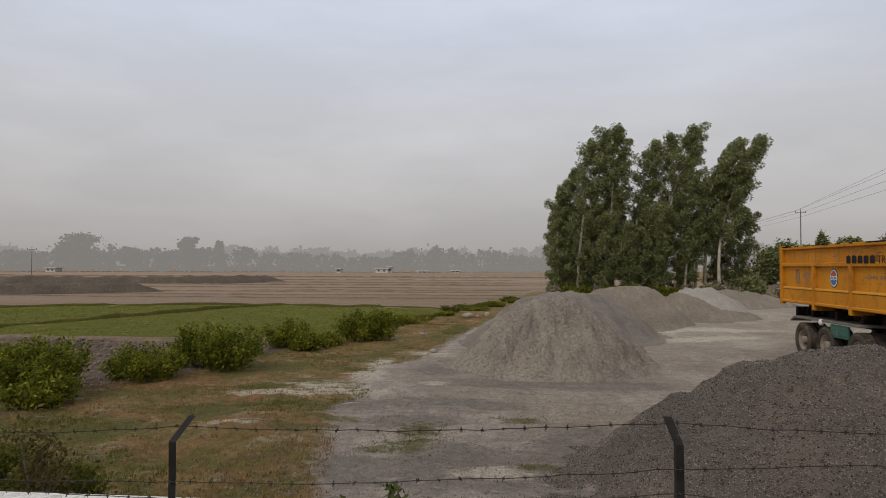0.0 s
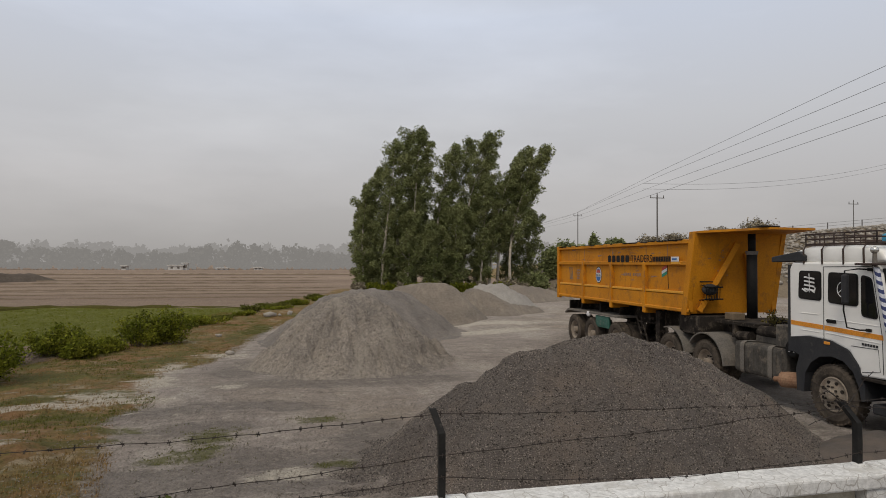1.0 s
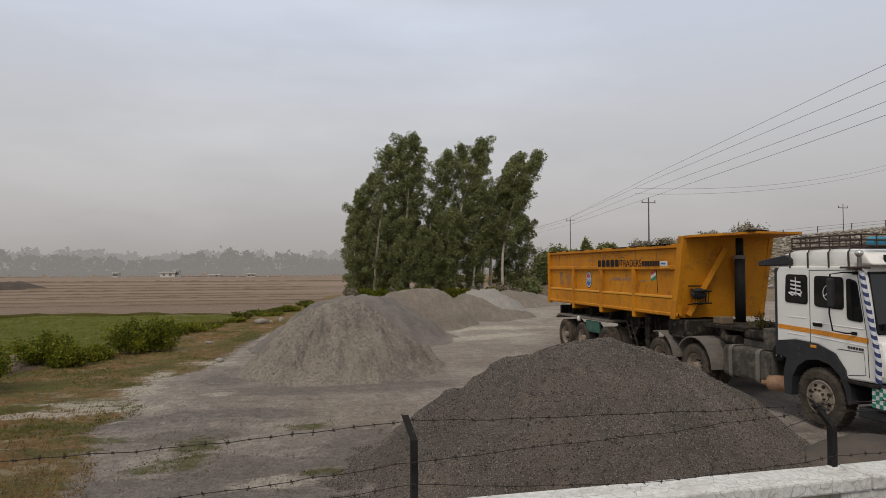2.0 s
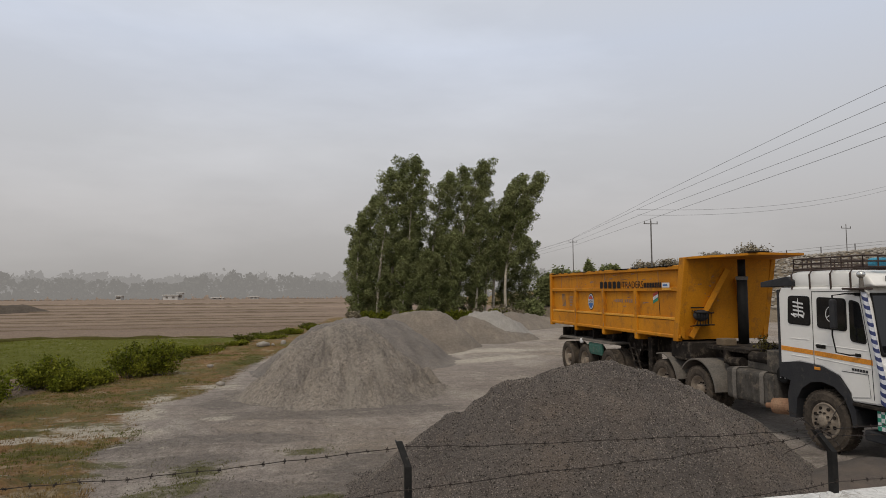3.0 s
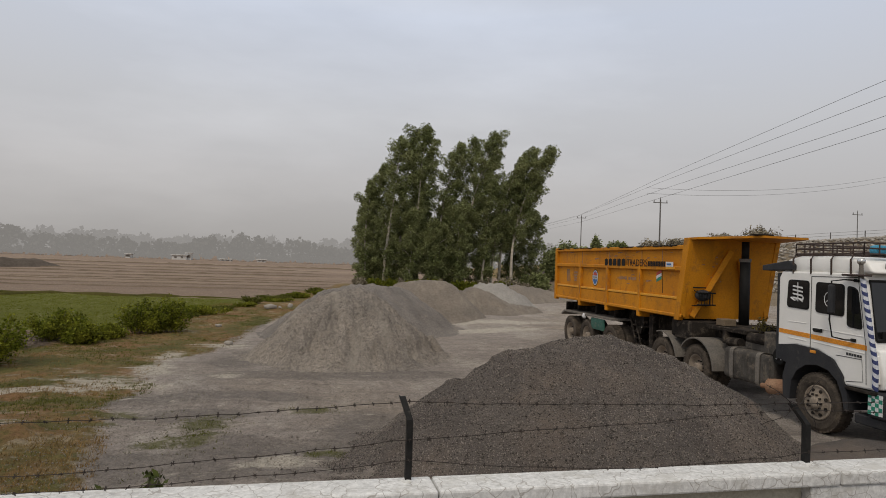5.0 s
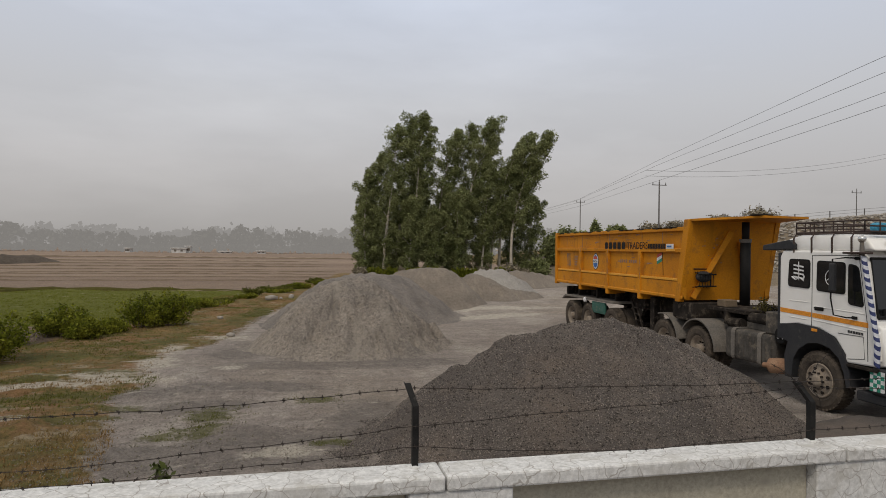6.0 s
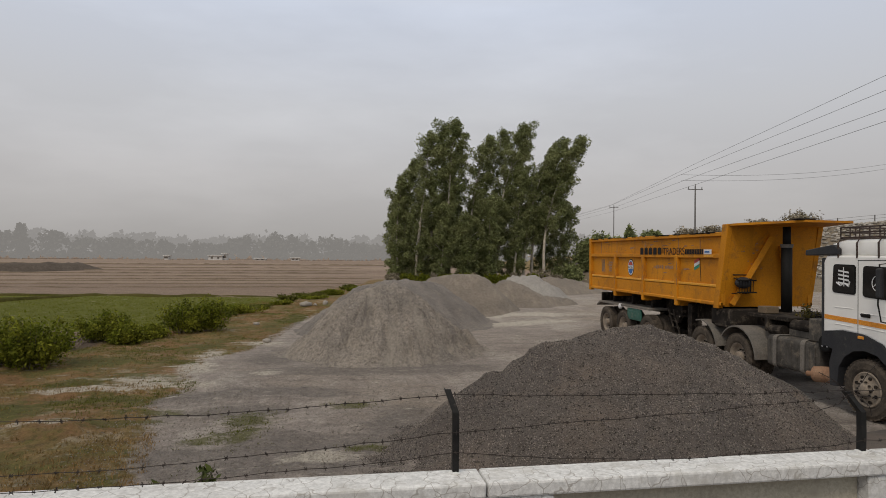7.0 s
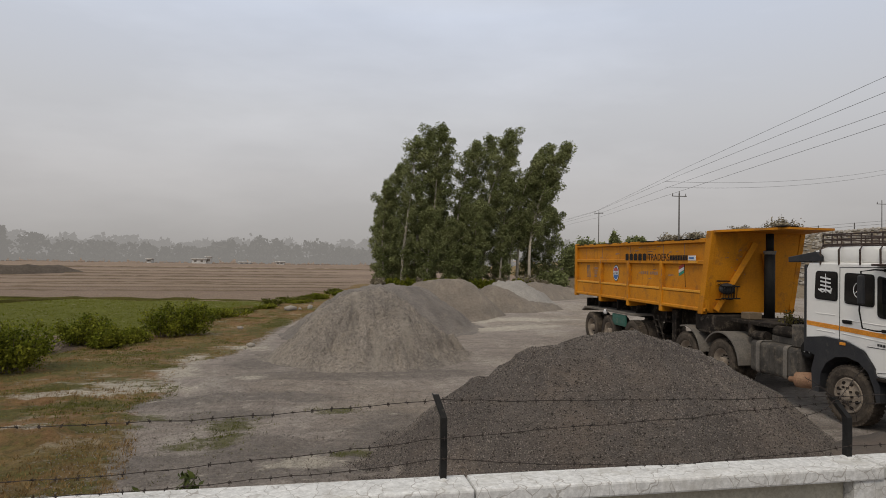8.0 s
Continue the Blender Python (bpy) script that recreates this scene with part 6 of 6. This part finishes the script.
for i, (x, y, w, h, mt) in enumerate(SCRUB):
    zb = lie(x, y)
    if x > 22 and y > 56:
        yc, hh = emb_at(x)
        zb = hh * float(np.interp(y - yc, pf[:, 0], pf[:, 1])) * smooth(17, 27, x)
    bush(x, y, w, h, 700 + i, 0.22 if mt is DRY_LEAF else 0.28, mt, "scrub_bush", "wind-blown dusty scrub bush by the embankment" if mt is DRY_LEAF else "wind-blown dark green scrub tree by the embankment", 0.55 if mt is LEAF else 0.16, (0.9, 0, 0.2), "scrub by the embankment", base=zb - 0.1, twigs=20)
for i in range(13):
    x, y = 4.0 + 1.25 * i, 56.5 + 1.3 * math.sin(i * 2.3)
    bush(x, y, 0.9 + 0.3 * math.sin(i * 1.7), 1.0 + 0.5 * math.sin(i * 3.1) ** 2, 800 + i, 0.16, BUSH_LEAF if i % 3 else DRY_LEAF, "undergrowth_bush", "low undergrowth bush beneath the grove", 0.7, (0.3, 0, 0.3), "undergrowth of the grove")
for i in range(12):
    f = i / 11
    x, y = -5.4 + 7.0 * f + 0.5 * math.sin(i * 3), 29 + 24 * f
    bush(x - 0.4, y, 1.1 + 0.4 * math.sin(i * 1.3), 0.30 + 0.12 * math.sin(i * 2.1), 840 + i, 0.10, BUSH_LEAF if i % 2 else GRASS_GREEN, "weed_clump", "low green weeds along the yard edge", 0.6, (0.2, 0, 0.5), "weeds along the yard edge")
# tall weeds by the wall
for i, (x, y, w, h) in enumerate([(-4.6, 5.0, 0.5, 1.5), (-5.3, 5.6, 0.6, 1.75), (-5.9, 6.3, 0.6, 1.5), (-4.9, 6.4, 0.5, 1.15)]):
    bush(x, y, w, h, 870 + i, 0.055, WEED_LEAF if i % 2 else GRASS_GREEN, "tall_weed", "tall dry straggling weed close to the wall", 0.22, (0.1, 0, 0.6), "tall weeds by the wall", twigs=12)
for i in range(11):
    x, y = -8.6 + 0.45 * i + 0.3 * math.sin(i * 2.7), 7.6 + 1.5 * math.sin(i * 1.9) - 0.2 * i
    bush(x, y, 0.65 + 0.2 * math.sin(i * 3.3), 0.45 + 0.25 * math.sin(i * 2.2) ** 2, 900 + i, 0.06, GRASS_GREEN if i % 3 else BUSH_LEAF, "rough_weed", "rough low weeds in the grass by the wall", 0.55, (0.1, 0, 0.7), "rough weeds by the wall", twigs=10)
weed = thing("wall_weed", (-0.90, 3.60, -0.04), "small dark leafy weed rising behind the wall", "weed")
r_weed = np.random.default_rng(880)
for i in range(9):
    a = r_weed.uniform(0, 2 * math.pi)
    tip = Vector((0.17 * math.cos(a), 0.12 * math.sin(a), 1.60 + r_weed.uniform(0.0, 0.17)))
    bm = bmesh.new()
    pipe(bm, [(0.02 * math.cos(a), 0.02 * math.sin(a), -0.05), (0.03 * math.cos(a), 0.03 * math.sin(a), 1.35), tip], 0.006, 5, 0.002)
    part("stem", bm, TWIG, weed)
    f = r_weed.uniform(0.55, 1.0, (34, 1))
    c = np.array((0.03 * math.cos(a), 0.03 * math.sin(a), 1.35)) * (1 - f) + np.array(tip) * f
    part("leaf_spray", leaf_mesh("leaf_spray", c + r_weed.normal(0, 0.018, (34, 3)), 0.05, WEED_DARK, 0.0, (0.5 * math.cos(a), 0.3, 0.5), 0.42), None, weed)

# ---- bunds and banks in the fields ----


def bund(line, h, w, mat=BUND, name="field_bund", label="low earth bund between the fields", rough=0.9):
    """An uneven ridge of earth along a run of (x, y) points."""
    v, f = [], []
    px_, py_ = np.array(line, dtype=float).T
    run = np.concatenate([[0], np.cumsum(np.hypot(np.diff(px_), np.diff(py_)))])
    n = int(max(12, run[-1] / 0.9))
    for i in range(n + 1):
        d = run[-1] * i / n
        x, y = float(np.interp(d, run, px_)), float(np.interp(d, run, py_))
        wob = 0.3 * fbm(x, y, 0.15, 2.0, 2)
        q = min(n - 1, i)
        tx, ty = float(np.interp(run[-1] * (q + 1) / n, run, px_) - np.interp(run[-1] * q / n, run, px_)), float(np.interp(run[-1] * (q + 1) / n, run, py_) - np.interp(run[-1] * q / n, run, py_))
        tl = math.hypot(tx, ty)
        for o, dz in ((-w, -0.06), (-w * 0.45, 0.75), (0, 1.0), (w * 0.45, 0.75), (w, -0.06)):
            top = h * dz * min(1.0, 25.0 * min(i, n - i) / n + 0.02) * (1 + rough * fbm(x, y + o, 0.7, 4.0, 3))
            v.append((x - ty / tl * (o + wob), y + tx / tl * (o + wob), top if dz > 0 else -0.1))
    for i in range(n):
        for j in range(4):
            f.append((i * 5 + j, (i + 1) * 5 + j, (i + 1) * 5 + j + 1, i * 5 + j + 1))
    return tagged(new(name, raw_mesh(name, v, f, mat, True)), label, "field bund", "field bunds")


bund([(-45, 22.4), (-20, 23.0), (-8, 23.2)], 0.10, 0.4)
bund([(-90, 22.2), (-50, 32.7), (-33, 38.8), (-25, 42.4), (-16.5, 43.8), (-11, 42.6), (-3.6, 41.8)], 0.13, 0.4, GRASS_BUND, label="low grassy bund at the end of the green field")
bund([(-23.6, 24.5), (-23.0, 27.0), (-21.4, 30.5), (-19.1, 37.8), (-16.6, 43.4)], 0.15, 0.22, GRASS_BUND, label="low grassy bund across the green field")
bund([(-160, 50.0), (-60, 52.5), (-14, 53.5), (2, 54.5)], 0.09, 0.35)
bund([(-160, 61.0), (-17, 66.0), (3, 66.5)], 0.10, 0.35)
bund([(-30, 69.0), (3, 73.0)], 0.10, 0.3)
bund([(-160, 86.0), (-23, 88.7), (3, 92.0)], 0.15, 0.5)
bund([(-40, 58.5), (-8, 60.0), (2, 60.0)], 0.08, 0.3)
bund([(-90, 76.0), (-5, 79.0)], 0.10, 0.4)
bund([(-70, 100.0), (2, 104.0)], 0.12, 0.5)
bund([(-160, 112.0), (3, 122.0)], 0.15, 0.6)
bund([(-160, 150.0), (30, 152.0)], 0.25, 0.8)
bund([(-110, 38.0), (-75, 48.0), (-47, 56.0), (-41.5, 59.5), (-36.5, 64.5)], 1.0, 1.4, DARK_BANK, label="dark scrubby earth bank in the fields", rough=0.22)
bund([(-130, 82.0), (-70, 87.0), (-49, 92.0), (-43, 96.0), (-39, 107.0)], 1.15, 2.0, DARK_BANK, label="dark scrubby earth bank in the fields", rough=0.22)

# ---- far trees, haze painted in as glow, and houses ----


def far_belt(name, y, x0, x1, step, hmin, hmax, mat, seed, label, leaf=1.0):
    r = np.random.default_rng(seed)
    cs = []
    x = x0
    while x < x1:
        h = hmin + (hmax - hmin) * (0.5 + 0.5 * fbm(x, y, 0.02, seed, 3)) * r.uniform(0.7, 1.25)
        w = h * r.uniform(0.28, 0.55)
        n = 90
        p = r.normal(0, 0.42, (n, 3)) * np.array((w, w, h * 0.40)) + np.array((x, y + r.uniform(-6, 6), h * 0.55))
        cs.append(p)
        for q in range(2):
            cs.append(r.normal(0, 0.4, (24, 3)) * np.array((w * 0.6, w * 0.6, h * 0.18)) + np.array((x + r.normal(0, w * 0.6), y, h * r.uniform(0.7, 0.95))))
        x += step * r.uniform(0.5, 1.5)
    p = np.concatenate(cs)
    p[:, 2] = np.maximum(p[:, 2], 0.2)
    return tagged(new(name, leaf_mesh(name, p, leaf, mat, 0.1, (0.2, 0, 0.1), 0.8)), label, "far trees", kind="stuff")


far_belt("tree_belt", 262, -330, 75, 2.9, 4, 12.5, HAZE_TREE, 3, "belt of far trees, haze painted in as a glow", 1.5)
# added low leaf band; its glow imitates haze along the belt's foot
far_belt("hedge_belt", 256, -330, 75, 1.5, 1.6, 3.6, HAZE_TREE, 5, "low glowing leaf band added for the haze at the far trees' foot", 1.0)
far_belt("tree_belt", 340, -430, 230, 3.6, 6, 15, HAZE_FAR, 9, "second belt of far trees, paler haze painted in as a glow", 2.4)
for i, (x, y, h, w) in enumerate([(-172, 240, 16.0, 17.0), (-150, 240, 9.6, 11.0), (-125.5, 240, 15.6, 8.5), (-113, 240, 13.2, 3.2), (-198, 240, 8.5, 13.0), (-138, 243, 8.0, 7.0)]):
    t = thing("far_tree", (x, y, 0), "tall far tree, haze painted in as a glow", "tree", "far trees")
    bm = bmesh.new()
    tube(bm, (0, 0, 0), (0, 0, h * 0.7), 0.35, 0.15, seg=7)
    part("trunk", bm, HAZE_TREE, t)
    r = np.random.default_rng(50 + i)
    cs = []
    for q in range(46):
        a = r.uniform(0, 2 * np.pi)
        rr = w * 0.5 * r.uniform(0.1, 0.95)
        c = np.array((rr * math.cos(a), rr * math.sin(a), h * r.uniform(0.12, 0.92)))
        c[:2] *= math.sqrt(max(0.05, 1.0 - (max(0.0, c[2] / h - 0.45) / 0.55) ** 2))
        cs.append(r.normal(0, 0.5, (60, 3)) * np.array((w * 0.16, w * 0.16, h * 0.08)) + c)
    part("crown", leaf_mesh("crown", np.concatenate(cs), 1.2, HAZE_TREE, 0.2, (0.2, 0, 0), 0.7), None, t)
for x, y, w, h in ((-49, 248, 5.0, 1.6), (-46, 249, 1.6, 2.4), (-33, 250, 4.0, 0.6), (-20, 250, 3.0, 0.9), (-67, 250, 1.5, 1.4), (-180, 236, 4, 1.4)):
    hs = thing("far_house", (x, y, 0), "small white far-off house at the field's end", "house", "far houses")
    bm = bmesh.new()
    box(bm, -w / 2, w / 2, -2, 2, 0, h)
    part("wall", bm, HOUSE_WHITE, hs)
    bm = bmesh.new()
    box(bm, -w / 2 - 0.4, w / 2 + 0.4, -2.4, 2.4, h, h + 0.3)
    part("roof", bm, HOUSE_WHITE, hs)
    for q in (-0.25, 0.2):
        bm = bmesh.new()
        box(bm, q * w - 0.4, q * w + 0.4, -2.06, -1.98, h * 0.35, h * 0.75)
        part("window", bm, FENDER, hs)

# ---- loose stones, grass ----
for i, (x, y, s) in enumerate([(-2.2, 34.1, 0.30), (-1.3, 36.0, 0.22), (-1.75, 34.6, 0.14), (-2.6, 20.9, 0.13), (-3.6, 26.0, 0.12)]):
    solid("field_rock", stones("field_rock", [(0, 0, 0)], [s], ROCK, 0.75), None, "pale rough rock at the yard edge", "rock", "rocks at the yard edge", at=(x, y, lie(x, y) + 0.3 * s))


def heap_height(mesh):
    co = np.empty(len(mesh.vertices) * 3)
    mesh.vertices.foreach_get("co", co)
    return co.reshape(-1, 3)


def strewn(mesh, n, lo, hi):
    """n places spread over a heap's faces, a little in or out."""
    co = heap_height(mesh)
    ix = np.empty(len(mesh.loops), dtype=np.int32)
    mesh.loops.foreach_get("vertex_index", ix)
    q = co[ix.reshape(-1, 4)]
    q = q[q[:, :, 2].max(1) > -0.05]
    q = q[RNG.integers(0, len(q), n)]
    a, b = RNG.uniform(0, 1, (2, n, 1))
    p = (q[:, 0] * (1 - a) + q[:, 1] * a) * (1 - b) + (q[:, 3] * (1 - a) + q[:, 2] * a) * b
    p[:, 2] += RNG.uniform(lo, hi, n)
    return p


pick = strewn(near_mesh, 120000, -0.005, 0.006)
OCT_V = np.array(((1, 0, 0), (-0.8, 0.3, 0), (0.1, 0.9, 0.1), (0, -0.9, 0.2), (0.1, 0, 0.8), (0, 0, -0.8)))
OCT_F = np.array(((0, 2, 4), (2, 1, 4), (1, 3, 4), (3, 0, 4), (2, 0, 5), (1, 2, 5), (3, 1, 5), (0, 3, 5)))


def chips(name, places, lo, hi, mat):
    n = len(places)
    rot = RNG.normal(0, 1, (n, 3, 3))
    q, _ = np.linalg.qr(rot)
    v = np.einsum("nij,kj->nki", q, OCT_V) * RNG.uniform(lo, hi, (n, 1, 1)) * RNG.uniform(0.7, 1.3, (n, 6, 1)) + np.asarray(places)[:, None, :]
    f = OCT_F[None] + (np.arange(n) * 6)[:, None, None]
    return raw_mesh(name, v.reshape(-1, 3), f.reshape(-1, 3), mat)


tagged(new("chippings", chips("chippings", pick, 0.006, 0.0155, CHIP)), "loose angular stone chippings covering the dark heap", "stone chippings", kind="stuff")
pick = np.concatenate([strewn(mid_mesh, 3500, -0.012, 0.004), strewn(hind_mesh, 2500, -0.012, 0.006)])
tagged(new("grit_lumps", chips("grit_lumps", pick, 0.008, 0.028, SAND)), "small lumps on the grey sand heap", "grit", kind="stuff")
pl = []
while len(pl) < 22000:
    x, y = RNG.uniform(-4, 9), 8 + 14 * RNG.uniform(0, 1) ** 1.6
    if x > along(YARD_EDGE, y) - 0.8:
        pl.append((x, y, lie(x, y) + 0.003))
tagged(new("loose_gravel", chips("loose_gravel", pl, 0.005, 0.017, SAND)), "loose gravel scattered over the yard", "gravel", kind="stuff")


def tufts(name, places, height, mat, label, blades=5, lean=0.35):
    n = len(places) * blades
    c = np.repeat(np.asarray(places), blades, 0) + np.concatenate([RNG.normal(0, 0.035, (n, 2)), np.zeros((n, 1))], 1)
    h = height * RNG.uniform(0.5, 1.4, (n, 1))
    a = RNG.uniform(0, 2 * np.pi, n)
    side = np.stack([np.cos(a), np.sin(a), np.zeros(n)], 1) * 0.006 * (1 + height * 3)
    tip = c + np.concatenate([RNG.normal(0.1, lean, (n, 2)) * h, h], 1)
    v = np.stack([c - side, c + side, tip], 1).reshape(-1, 3)
    return tagged(new(name, raw_mesh(name, v, np.arange(3 * n).reshape(n, 3), mat)), label, "grass", kind="stuff")


dry, green, crop_p, yard_g = [], [], [], []
while len(dry) < 9000:
    y = 4.2 + 34 * RNG.uniform(0, 1) ** 1.7
    x = RNG.uniform(-13, 3)
    if along(FIELD_EDGE, y) - 1.0 < x < along(YARD_EDGE, y) + 0.2:
        v = fbm(x, y, 0.35, 12.0, 3)
        if v > 0.05 + RNG.normal(0, 0.15):
            (green if fbm(x, y, 0.28, 33.0, 2) > 0.12 or blots(GREEN, x, y) > 0.4 else dry).append((x, y, lie(x, y)))
        elif RNG.uniform() < 0.25:
            dry.append((x, y, lie(x, y)))
while len(yard_g) < 260:
    y = RNG.uniform(7.8, 13.5)
    x = RNG.uniform(-2.5, 1.0)
    if RNG.uniform() < blots(GREEN, x, y):
        yard_g.append((x, y, lie(x, y)))
tufts("dry_grass", dry, 0.04, GRASS_DRY, "short dry brown grass along the yard")
tufts("green_grass", green, 0.04, GRASS_GREEN, "short green grass in patches along the yard")
tufts("yard_grass", yard_g, 0.03, GRASS_GREEN, "sparse green sprouts on the gravel", 4)
while len(crop_p) < 16000:
    y = RNG.uniform(23, 44)
    x = RNG.uniform(-42, -4)
    if x < along(FIELD_EDGE, y) - 0.3 and y < along_x(CROP_END, x):
        crop_p.append((x, y, lie(x, y)))
tufts("crop_shoots", crop_p, 0.05, CROP, "dense young green crop in the field", 4)
pl = []
while len(pl) < 9000:
    x, y = RNG.uniform(-36, -8), RNG.uniform(12, 22.4)
    if x < along(FIELD_EDGE, y) - 0.5:
        pl.append((x, y, lie(x, y)))
CLOD = material("dark_soil_clod", (0.12, 0.092, 0.07), (0.16, 0.125, 0.098), 0.95, 0, 2, 20, 0.6, 0.02, island=0.3)
tagged(new("soil_clods", chips("soil_clods", pl, 0.03, 0.10, CLOD)), "dark clods of ploughed soil", "soil", kind="stuff")
